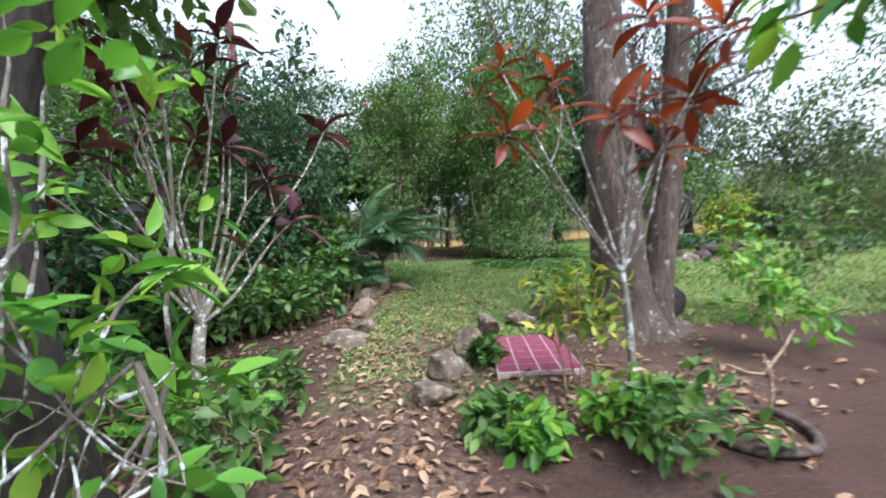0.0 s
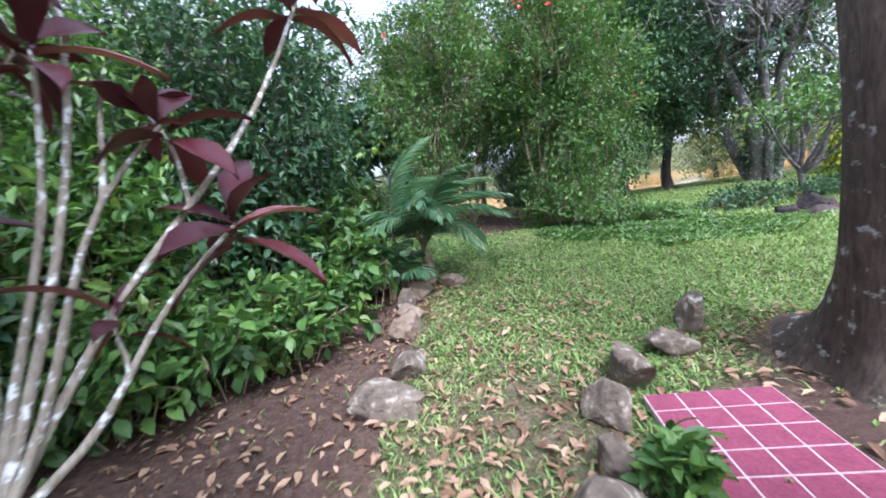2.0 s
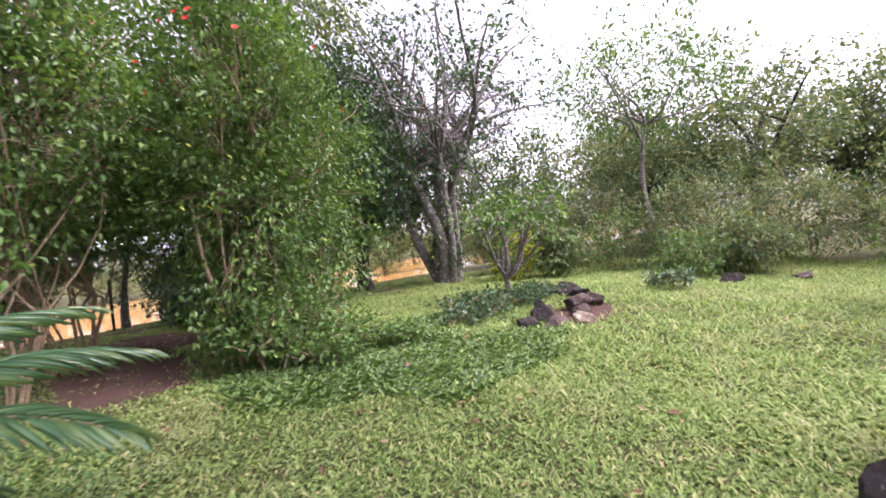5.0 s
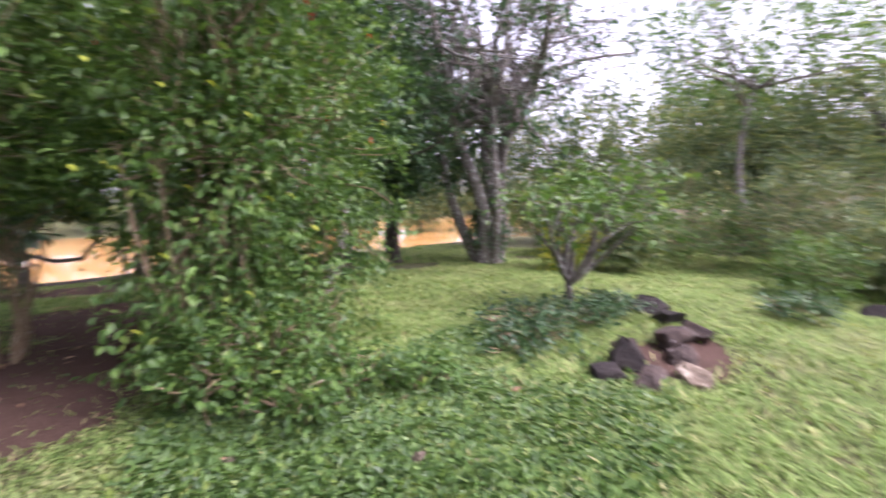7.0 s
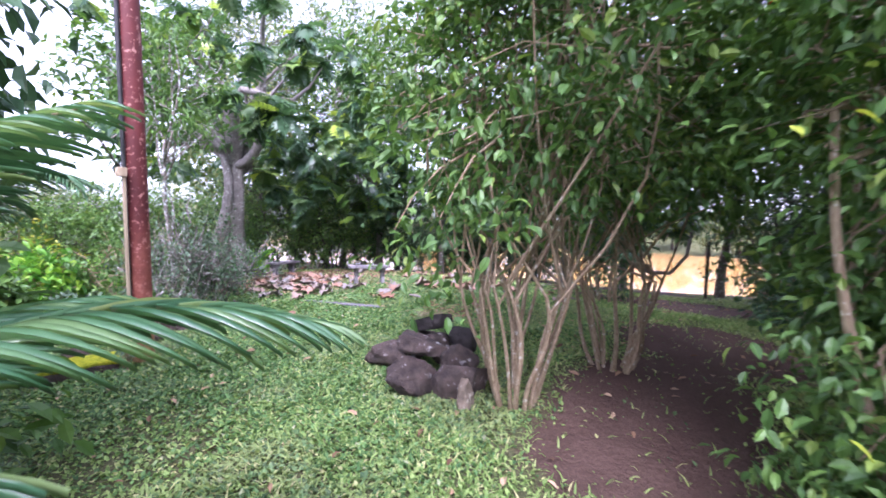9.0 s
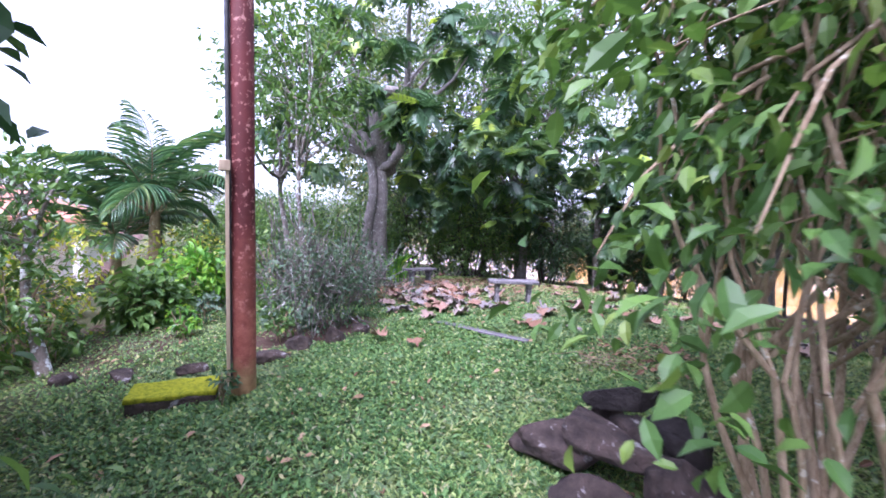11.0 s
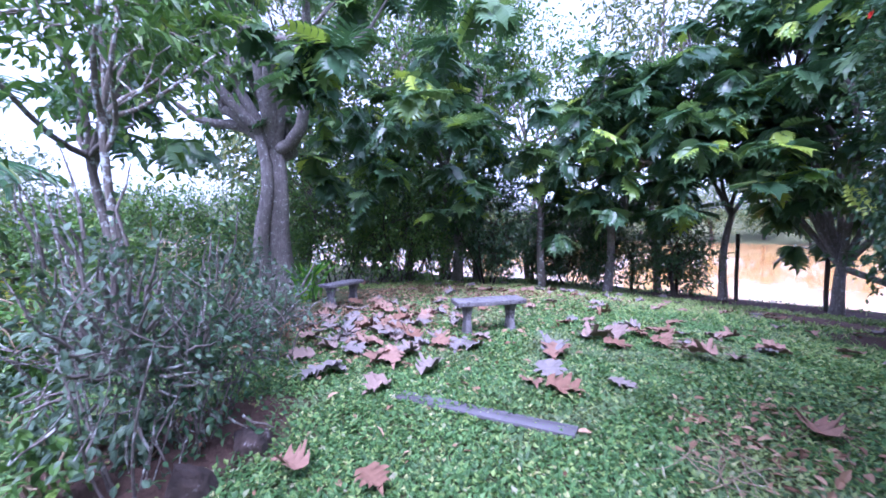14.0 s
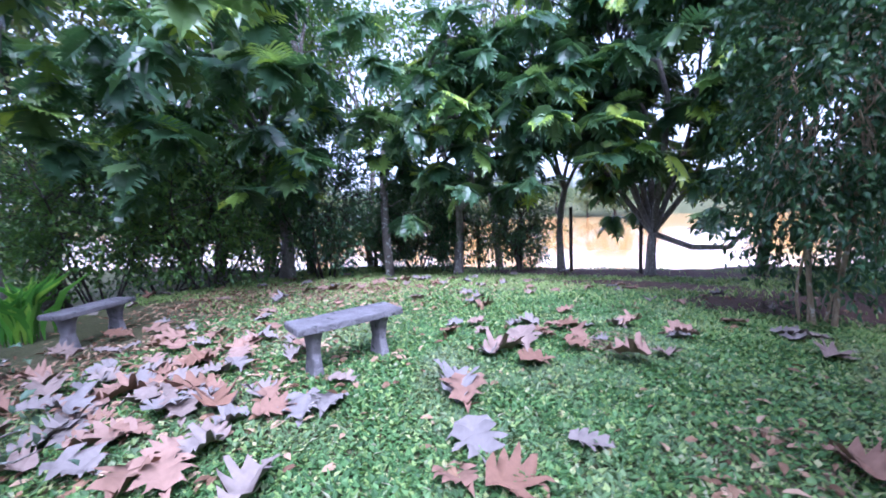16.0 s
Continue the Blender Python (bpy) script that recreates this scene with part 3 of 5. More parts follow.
def cane_shrub(name, rng, x, y, label, bark, leafmat, trunk_top, canes, rose_leaf, count=12, trunk_r=0.05, cane_r=0.022):
    """A shrub whose bare forking canes end in whorls of leaves."""
    z0 = gz(x, y)
    base = thing(name, (x, y, z0), label, "shrub")
    top = np.array(trunk_top) - np.array([x, y, z0])
    line = bend(rng, (0, 0, -0.1), top, 0.03, 8)
    put("trunk", mesh_np("trunk", *tube(line, np.linspace(trunk_r * 1.25, trunk_r, 8), 10, 0.05), bark), base)
    for tip in canes:
        e = np.array(tip) - np.array([x, y, z0])
        cane = bend(rng, line[-1], e, 0.03, 9)
        c = put("cane", mesh_np("cane", *tube(cane, np.linspace(cane_r, cane_r * 0.45, 9), 7, 0.04), bark), base)
        put("leaf_whorl", rosette(rng, leafmat, count, rose_leaf * rng.uniform(0.8, 1.1)), c, "", pose(*cane[-1], rng.uniform(-25, 25), rng.uniform(-25, 25), 0))
        for _ in range(1):
            side = cane[rng.integers(4, 7)]
            e2 = side + np.array([rng.normal(0, 0.22), rng.normal(0, 0.22), rng.uniform(0.2, 0.55)])
            c2 = put("cane", mesh_np("cane", *tube(bend(rng, side, e2, 0.06, 6), np.linspace(cane_r * 0.6, cane_r * 0.3, 6), 6), bark), base)
            if rng.random() < 0.5:
                put("leaf_whorl", rosette(rng, leafmat, count - 3, rose_leaf * rng.uniform(0.55, 0.9)), c2, "", pose(*e2, rng.uniform(-30, 30), rng.uniform(-30, 30), 0))
    return base


def shrub(name, rng, x, y, label, leafmat, r, h, tips, per, leaf, ratio=0.5, shape=OVAL_LEAF, bark=BARK_TAN, stems=5, stem_r=0.012, **more):
    """A low or middling shrub: several thin stems and a leafy crown."""
    return tree(name, rng, x, y, label, "shrub", bark, leafmat, h, stem_r, (r, r, h * 0.52), (0, 0, h * 0.52), tips, per, leaf, ratio, shape, stems, 0.5,
                stem_spread=r * 0.18, flare=1.1, n_limbs=max(stems * 2, 4), **more)


R = np.random.default_rng

# ---- the start of the path ----
rng = R(11)
shrub("shrub", rng, -1.22, 0.72, "leafy shrub with large bright green toothed leaves beside the path", BRIGHT, 0.6, 2.3, 105, 4, 0.16, 0.44, FINE_LEAF, spread_r=0.05, hollow=0.2, droop=0.1, stems=4, twig_share=0.2, stem_r=0.022, bark=BARK_MOTTLED)
tree("dark_trunk_tree", R(71), -1.78, 1.5, "dark brown trunk wrapped in leaves beside the path", "tree", BARK_DARK, GREEN, 6.0, 0.19, (1.6, 1.6, 1.6), (-0.3, 0.2, 4.3), 300, 10, 0.16, 0.5, OVAL_LEAF, fork=0.5, lean=(0.5, 0.15))
cane_shrub("cane_shrub", R(5), -1.98, 2.9, "pale-stemmed shrub with forking bare canes and dark maroon leaf whorls", BARK_PALE, MAROON, (-2.01, 2.96, 0.45),
           [(-1.56, 3.5, 1.7), (-1.1, 3.9, 2.2), (-2.0, 3.7, 2.6), (-2.6, 3.3, 2.5), (-2.9, 3.0, 2.0), (-1.75, 3.2, 2.9), (-2.4, 3.8, 2.2), (-2.2, 2.6, 2.4), (-2.8, 3.6, 1.5), (-1.35, 3.48, 1.28), (-2.9, 2.65, 1.6), (-1.9, 3.4, 2.0), (-2.5, 2.9, 2.9)], 0.35, 8, 0.05, 0.019)
cane_shrub("copper_shrub", R(6), 1.42, 2.5, "slim grey-stemmed shrub with copper-red leaf whorls on bare soil", BARK_MOTTLED, COPPER, (1.4, 2.62, 0.7),
           [(0.62, 2.7, 1.8), (1.3, 2.4, 1.8), (1.7, 2.9, 2.0), (1.1, 3.1, 2.3), (1.5, 2.3, 2.4), (1.9, 2.5, 1.9), (0.6, 2.75, 2.3), (1.75, 2.6, 1.6), (2.0, 2.3, 2.3)], 0.32, 9, 0.026, 0.014)
shrub("small_shrub", R(7), 1.15, 2.95, "small shrub with yellow-tipped leaves beside the tiled slab", YELLOW, 0.36, 1.15, 50, 7, 0.12, 0.42, FINE_LEAF, spread_r=0.06, low=0.0)
for i, (x, y, r, h) in enumerate(((-1.75, 2.5, 0.4, 0.55), (-1.3, 2.0, 0.3, 0.5), (-2.3, 2.2, 0.45, 0.7), (1.5, 2.05, 0.38, 0.45), (1.28, 2.25, 0.26, 0.34), (0.35, 2.45, 0.16, 0.22), (0.62, 2.2, 0.14, 0.2), (-3.1, 3.2, 0.4, 0.6), (-1.55, 3.0, 0.3, 0.45), (-2.6, 3.0, 0.4, 0.5), (0.42, 3.9, 0.13, 0.22))):
    shrub("low_plant", R(20 + i), x, y, "low leafy green plant at the edge of the bed", (BRIGHT, GREEN)[i % 2 or i > 6], r, h, 40, 6, 0.13, 0.5, FINE_LEAF, spread_r=0.05, low=-0.3, group="low plants by the path", stems=3)
for i, (x, y, r, h) in enumerate(((-3.9, 5.3, 0.9, 2.1), (-4.6, 4.2, 0.9, 2.2), (-4.9, 6.2, 1.2, 2.6), (-3.7, 7.3, 1.15, 2.4), (-3.1, 8.2, 0.8, 2.2), (-6.3, 5.3, 1.3, 2.6), (-5.0, 7.8, 0.9, 2.6), (-8.0, 4.6, 1.5, 3.2))):
    shrub("hedge_shrub", R(40 + i), x, y, "dense dark green shrub with broad leaves on bare earth", (GREEN, DARK)[i % 2], r, h, 330, 11, 0.16, 0.5, spread_r=0.12, hollow=0.5, group="dense shrubs behind the bed", stem_r=0.03)
for i, (x, y, r, h) in enumerate(((-1.98, 7.2, 0.4, 1.2), (-2.3, 7.85, 0.5, 1.5), (-2.35, 5.85, 0.4, 0.75), (-2.9, 5.4, 0.45, 0.85), (-3.5, 4.85, 0.5, 0.9), (-4.1, 4.3, 0.5, 0.95), (-2.25, 6.35, 0.42, 0.75), (-2.55, 7.1, 0.45, 0.85), (-3.0, 6.4, 0.5, 0.9), (-3.6, 5.8, 0.5, 0.9), (-4.3, 5.3, 0.5, 0.9), (-2.1, 7.8, 0.4, 0.8), (-5.2, 4.9, 0.5, 0.8))):
    shrub("broadleaf_plant", R(500 + i), x, y, "broad-leaved green plant at the foot of the shrubs", GREEN, r, h, 60, 6, 0.17, 0.55, FINE_LEAF, spread_r=0.06, hollow=0.3, low=-0.5, group="broad-leaved plants below the shrubs")
for i, (x, y, h, r) in enumerate(((-4.6, 5.7, 4.3, 1.2), (-4.2, 7.1, 4.8, 1.3), (-6.6, 4.6, 4.6, 1.6), (-3.1, 7.6, 4.1, 1.0), (-9.5, 3.2, 6, 2.2))):
    tree("background_tree", R(60 + i), x, y, "leafy green tree rising behind the shrubs", "tree", BARK_GREY, (GREEN, DARK)[i % 2], h, 0.1, (r, r, h * 0.36), (0, 0, h * 0.66), 420, 14, 0.13, 0.45, group="trees behind the bed")

# tiled slab
slab = thing("tiled_slab", (0.96, 4.07, gz(0.96, 4.07) + 0.02), "low concrete slab with small red glazed tiles", "slab", turn=-3)
k = Mat("pink_mortar")
MORTAR = k.finish(k.ramp(k.noise(30, 4), [(0.3, (0.42, 0.3, 0.3)), (0.7, (0.62, 0.5, 0.48))]), 0.9, 0.2)
part("bed", box_bm(0.835, 1.245, 0.1, 0.01), MORTAR, slab, "pale pinkish mortar bed")
k = Mat("red_tile")
TILE = k.finish(k.mix(0.4, k.ramp(k.noise(9, 5), [(0.3, (0.15, 0.022, 0.05)), (0.7, (0.26, 0.05, 0.09))]), k.ramp(k.noise(60, 3), [(0.3, (0.18, 0.035, 0.07)), (0.7, (0.36, 0.12, 0.16))])), 0.6, 0.25)
tile_bm = box_bm(0.192, 0.192, 0.016, 0.003)
tile_me = bpy.data.meshes.new("tile")
tile_bm.to_mesh(tile_me)
tile_me.materials.append(TILE)
for i in range(4):
    for j in range(6):
        put("tile", tile_me, slab, "", pose(-0.309 + 0.206 * i, -0.515 + 0.206 * j, 0.0455))

rng = R(3)
for x, y, s, mat, turn in ((-1.33, 4.9, (0.34, 0.26, 0.2), STONE_GREY, 20), (-1.2, 5.5, (0.27, 0.22, 0.2), STONE_GREY, 50), (-1.32, 6.25, (0.23, 0.22, 0.32), STONE_TAN, 10), (-1.4, 6.75, (0.22, 0.3, 0.15), STONE_TAN, 30),
                           (-1.45, 7.15, (0.2, 0.18, 0.2), STONE_GREY, 70), (-1.33, 7.55, (0.3, 0.2, 0.15), STONE_TAN, 15), (-0.85, 7.9, (0.2, 0.17, 0.16), STONE_TAN, 0), (0.0, 3.66, (0.24, 0.26, 0.3), STONE_GREY, 40),
                           (0.32, 4.58, (0.22, 0.22, 0.26), STONE_GREY, 10), (0.18, 4.12, (0.2, 0.17, 0.2), STONE_GREY, 60), (0.58, 5.02, (0.31, 0.24, 0.27), STONE_GREY, 80), (1.45, 5.75, (0.19, 0.17, 0.3), STONE_GREY, 30), (1.15, 5.42, (0.22, 0.2, 0.14), STONE_GREY, 0),
                           (-0.12, 3.05, (0.27, 0.22, 0.16), STONE_GREY, 15), (-4.9, 4.1, (0.2, 0.16, 0.12), STONE_TAN, 0)):
    stone(rng, "edging_stone", x, y, s, mat, "rough tan-grey stone edging the earth path", turn, 0.35, "stones along the path")
stone(rng, "boulder", 3.22, 5.4, (0.42, 0.36, 0.38), STONE_BLACK, "dark rounded boulder beside the big trunk")

# big tree beside the path
big = thing("large_tree", (2.33, 4.85, gz(2.33, 4.85)), "tall tree with thick lichen-spotted grey trunk and flared roots", "tree")
rng = R(8)
for ox, oy, tx, ty, r, h, fl in ((0, 0, 0.3, 0.3, 0.31, 7.0, 1.9), (0.3, -0.12, 1.0, -0.5, 0.17, 6.5, 0.9)):
    t = np.linspace(0, 1, 34) ** 1.6
    line = bend(rng, (ox, oy, -0.2), (tx + ox, ty + oy, h), 0.02, 34)
    line = np.stack([np.interp(t, np.linspace(0, 1, 34), line[:, i]) for i in range(3)], -1)
    v, f = tube(line, np.full(34, r), 40)
    ring = v.reshape(34, 40, 3)
    ang = np.linspace(0, 2 * np.pi, 40, endpoint=False)[None]
    zz = line[:, 2:3] + 0.2
    lobes = 1 + 0.35 * np.sin(3 * ang + 0.6) + 0.22 * np.sin(5 * ang + 2)
    k_r = (1 - 0.35 * t[:, None]) * (1 + fl * np.exp(-zz / 0.28) * lobes + 0.25 * np.exp(-zz / 1.1)) + 0.03 * np.sin(4 * ang + zz * 1.5) + 0.02 * np.sin(9 * ang + zz * 4)
    v = (line[:, None] + (ring - line[:, None]) * k_r[..., None]).reshape(-1, 3)
    put("trunk", mesh_np("trunk", v, f, BARK_BIG), big)
ends, ways = crown_points(rng, 420, (0.4, 0.2, 7.4), (3.6, 3.6, 2.0), 0.4)
for e in ends[:16]:
    put("limb", mesh_np("limb", *tube(bend(rng, (0.3, 0.2, 5.2), e, 0.08, 8), np.linspace(0.11, 0.02, 8), 7), BARK_BIG), big)
put("crown", mesh_np("crown", *tuft_leaves(rng, SMALL_LEAF, ends, ways, 14, 0.2, 0.13, 0.5), GREEN, False), big)

# tyre on the bare soil
tyre = thing("tyre_planter", (2.08, 2.22, gz(2.08, 2.22) + 0.045), "old dark tyre lying flat, filled with dry leaves", "tyre")
a = np.linspace(0, 2 * np.pi, 33)
k = Mat("rubber_dusty")
RUBBER = k.finish(k.ramp(k.noise(18, 5), [(0.35, (0.03, 0.025, 0.022)), (0.7, (0.14, 0.1, 0.08))]), 0.85, 0.3)
put("tread", mesh_np("tread", *tube(np.stack([0.31 * np.cos(a), 0.31 * np.sin(a), 0.012 * np.sin(a * 3)], -1), np.full(33, 0.032), 10, 0.03), RUBBER), tyre)
at = np.stack([R(4).uniform(-0.2, 0.2, 26), R(5).uniform(-0.2, 0.2, 26), R(6).uniform(-0.03, 0.02, 26)], -1)
put("dry_leaves", mesh_np("dry_leaves", *scatter(OVAL_LEAF, at, R(7).normal(0, 1, (26, 3)) * [1, 1, 0.15], R(8).normal(0, 0.2, (26, 3)) + [0, 0, 1], 0.13, 0.06), LITTER, False), tyre)
for i, (x, y, h) in enumerate(((4.14, 4.98, 1.5), (4.3, 4.27, 1.8), (3.4, 3.6, 1.0))):
    shrub("sapling", R(80 + i), x, y, "slender young sapling with sparse green leaves on bare soil", (BRIGHT, GREEN)[i % 2], 0.4, h, 34, 6, 0.13, 0.5, FINE_LEAF, stems=1, stem_r=0.016, hollow=0.2, spread_r=0.06, low=-0.5)

tree("overhanging_shrub", R(84), 1.72, 0.5, "slim shrub with yellow-green leaves hanging over the path", "shrub", BARK_TAN, BRIGHT, 2.6, 0.025, (0.7, 0.7, 0.4), (0.05, 0.3, 2.5), 26, 5, 0.17, 0.5, FINE_LEAF, fork=0.6, spread_r=0.06, hollow=0.2)
rng = R(85)
twig = thing("dry_branch", (2.24, 2.36, gz(2.24, 2.36)), "dry forked branch standing in the bare soil", "branch")
for e in ((0.0, 0.0, 0.5), (0.3, 0.1, 0.62), (-0.25, 0.05, 0.42)):
    put("stick", mesh_np("stick", *tube(bend(rng, (0, 0, -0.03) if e[0] == 0 else (0, 0, 0.35), e, 0.05, 5), np.linspace(0.014, 0.007, 5), 6), BARK_TAN), twig)
for i, (x, y, h, r) in enumerate(((-7.2, 27.0, 13, 2.4), (3.6, 24.2, 10, 2.8), (7.2, 25.6, 11, 3.0), (-12.0, 26.2, 10, 2.8), (0.2, 25.6, 9.5, 2.6), (-15.5, 25.0, 9.5, 2.8), (4.6, 20.8, 9.5, 2.6), (2.2, 18.2, 11, 2.8), (3.9, 15.8, 11, 2.6), (-14.6, 21.6, 11.5, 3.0), (-17.8, 19.0, 12, 3.2), (-12.8, 23.6, 12, 2.6), (-19.0, 25.5, 17, 3.4), (-15.8, 27.2, 16, 3.2), (-21.5, 21.5, 16, 3.4), (18.0, 13.0, 9.5, 3.4))):
    tree("tall_tree", R(400 + i), x, y, "tall slim tree with a high crown on the river bank", "tree", BARK_GREY, (FAR_GREEN, GREEN)[i % 2], h, 0.12, (r, r, h * 0.24), (0, 0, h * 0.78), 330, 11, 0.22, 0.5, fork=0.6, spread_r=0.25, group="tall trees on the bank")

# ---- the lawn and the flowering shrubs ----
areca = palm("areca_palm", R(9), -1.26, 8.15, "bushy palm with long arching feathered fronds", 0, 1.5, 0.4, 0.4, 0.09)
for turn, rise, ln, arch in ((63, -37, 2.4, 0.9), (56, -50, 2.3, 0.65), (-25, -30, 1.6, 0.95), (8, -38, 1.7, 0.95), (-70, -34, 1.6, 0.95), (115, -45, 1.9, 0.85), (150, -35, 1.5, 0.9), (200, -35, 1.5, 0.9), (240, -30, 1.5, 0.95), (275, -40, 1.6, 0.9), (-45, -20, 1.4, 1.0), (310, -48, 1.9, 0.85), (30, -45, 1.8, 0.9), (95, -50, 1.6, 0.8)):
    outer = (-0.44, -0.05, 0.5) if turn in (63, 56) else (0, 0, 0.5)
    rach, lv = frond(R(abs(int(turn))), ln, 0.6 if turn == 63 else 0.42, arch, 32 if turn == 63 else 38)
    fr = put("frond", mesh_np("frond", *lv, PALM, True), areca, "", pose(*outer, 0, rise, turn))
    put("rachis", mesh_np("rachis", *rach, BARK_TAN), fr, "pale green-brown frond stalk")
palm("areca_palm", R(19), -1.75, 7.6, "low feathered palm at the lawn's edge", 9, 0.9, 0.3, 0.15, 0.05)


def hibiscus(name, seed, x, y, label, crown, centre, tips, stems, h, low=-0.7, flowers=6, stem_spread=0.2, fork=0.4, leafmat=GREEN):
    rng = R(seed)
    ob = tree(name, rng, x, y, label, "shrub", BARK_TAN, leafmat, h, 0.03, crown, centre, tips, 21, 0.105, 0.52, OVAL_LEAF, stems, fork, stem_spread=stem_spread, n_limbs=stems * 2, low=low, hollow=0.45, spread_r=0.13, ragged=0.3, flare=1.2, splay=1.3)
    pts, ways = crown_points(rng, flowers, centre, np.array(crown) * 1.02, 0.95, 0.2, -0.1)
    for p, w in zip(pts, ways):
        a = np.arange(5) * 2 * np.pi / 5
        d = np.stack([np.cos(a), np.sin(a), 0.6 + 0 * a], -1)
        v, f = scatter(OVAL_LEAF, np.zeros((5, 3)), d, np.array([[0, 0, 1.0]] * 5), 0.06, 0.05)
        put("flower", mesh_np("flower", v, f, PETAL, False), ob, "red hibiscus flower", Matrix.Translation(p) @ Vector(w).to_track_quat("Z", "Y").to_matrix().to_4x4())
    return ob


hibiscus("hibiscus", 31, 1.5, 11.9, "tall dense hibiscus shrub with small red flowers", (1.25, 1.35, 3.0), (0.3, 0.2, 3.05), 900, 6, 6.0, -1.0, 16)
rngf = R(311)
for _ in range(14):
    bl = put("fading_leaf", mesh_np("fading_leaf", *scatter(FINE_LEAF, [(0, 0, 0)], [(0.2, -1, -0.6)], [(0, 0, 1)], 0.09, 0.05), YELLOW, True), scene.objects["hibiscus"], "yellow fading leaf", pose(rngf.uniform(-0.9, 1.0), rngf.uniform(-1.15, -0.95), rngf.uniform(0.9, 3.0), 0, 0, rngf.uniform(0, 90)))
hibiscus("hibiscus", 32, -1.12, 12.3, "hibiscus clump of many bare tan stems under a green crown", (1.75, 1.7, 2.6), (0.15, 0.3, 3.55), 1050, 19, 5.8, -0.8, 4, 0.22, 0.2)
hibiscus("hibiscus", 33, -0.6, 13.9, "hibiscus clump of bare stems on brown earth", (1.8, 1.6, 2.5), (0, 0.3, 3.75), 520, 13, 5.6, -0.8, 4, 0.22, 0.2)
hibiscus("hibiscus", 34, 2.7, 12.9, "dense hibiscus shrub behind the lawn", (1.6, 1.5, 2.9), (0, 0.2, 2.9), 620, 6, 5.6, -1.0, 10)
hibiscus("hibiscus", 36, -1.75, 18.3, "tall dark hibiscus with red flowers beside the mound", (1.2, 1.4, 3.0), (0.0, 0.0, 3.5), 760, 7, 7.0, -1.0, 10, 0.2, 0.3, DARK)
hibiscus("hibiscus", 35, 2.0, 14.8, "tall hibiscus shrub above the brown earth", (1.7, 1.7, 2.6), (0, 0.2, 3.6), 420, 7, 5.8, -0.6, 5, 0.2, 0.3)
rng = R(13)
for x, y, s, mat, turn, lift in ((-2.0, 11.78, (0.27, 0.2, 0.28), STONE_DARK, 60, 0.4), (-1.68, 11.93, (0.24, 0.19, 0.25), STONE_DARK, 10, 0.4), (-1.44, 11.86, (0.13, 0.1, 0.22), STONE_GREY, 80, 0.4), (-2.5, 12.2, (0.4, 0.22, 0.2), STONE_DARK, 25, 0.55), (-2.25, 12.2, (0.46, 0.2, 0.13), STONE_DARK, 12, 2.2), (-1.8, 12.25, (0.34, 0.24, 0.26), STONE_DARK, -10, 0.9),
                                 (-2.55, 12.6, (0.24, 0.18, 0.2), STONE_DARK, 60, 0.5), (-2.2, 12.6, (0.26, 0.2, 0.26), STONE_DARK, 20, 0.5), (-2.3, 12.52, (0.26, 0.14, 0.12), STONE_BLACK, 30, 3.8), (-1.9, 12.55, (0.22, 0.16, 0.2), STONE_BLACK, 30, 1.6), (-1.55, 12.15, (0.2, 0.15, 0.2), STONE_DARK, 50, 0.5)):
    stone(rng, "rock", x, y, s, mat, "dark weathered rock with pale lichen in a heap", turn, lift, "rock heap under the hibiscus")
for x, y, s, turn in ((1.46, 10.3, (0.14, 0.1, 0.06), 0), (2.64, 9.5, (0.12, 0.08, 0.1), 40), (2.96, 9.25, (0.1, 0.09, 0.06), 10)):
    stone(rng, "stone", x, y, s, STONE_GREY, "small pale stone in the grass", turn)
tree("small_tree", R(35), 6.65, 11.4, "small low-branching tree with sparse leaves on the lawn", "tree", BARK_GREY, GREEN, 2.5, 0.085, (1.45, 1.3, 0.7), (0.25, -0.2, 1.7), 120, 9, 0.15, 0.5, OVAL_LEAF, fork=0.22, hollow=0.35, n_limbs=12, low=-0.4, flare=1.3)
for x, y, s, mat, turn in ((5.05, 9.62, (0.26, 0.2, 0.22), STONE_BLACK, 0), (5.55, 9.6, (0.33, 0.27, 0.34), STONE_BLACK, 30), (5.3, 9.2, (0.36, 0.2, 0.13), STONE_DARK, 20), (5.75, 8.95, (0.24, 0.2, 0.22), STONE_GREY, 60), (6.2, 9.35, (0.4, 0.26, 0.2), STONE_DARK, 20), (6.7, 9.75, (0.42, 0.3, 0.28), STONE_DARK, 10),
                           (7.1, 9.6, (0.36, 0.25, 0.26), STONE_DARK, 50), (7.4, 10.2, (0.34, 0.26, 0.26), STONE_BLACK, 70), (7.8, 10.6, (0.34, 0.25, 0.24), STONE_BLACK, 0), (7.75, 11.15, (0.3, 0.24, 0.24), STONE_BLACK, 70), (6.0, 9.9, (0.25, 0.2, 0.16), STONE_DARK, 40), (11.4, 8.6, (0.5, 0.36, 0.26), STONE_BLACK, 0), (13.4, 7.6, (0.5, 0.3, 0.16), STONE_DARK, 20)):
    stone(rng, "rock", x, y, s, mat, "dark rock round the small tree on the lawn", turn, 0.18, "rocks round the small tree")

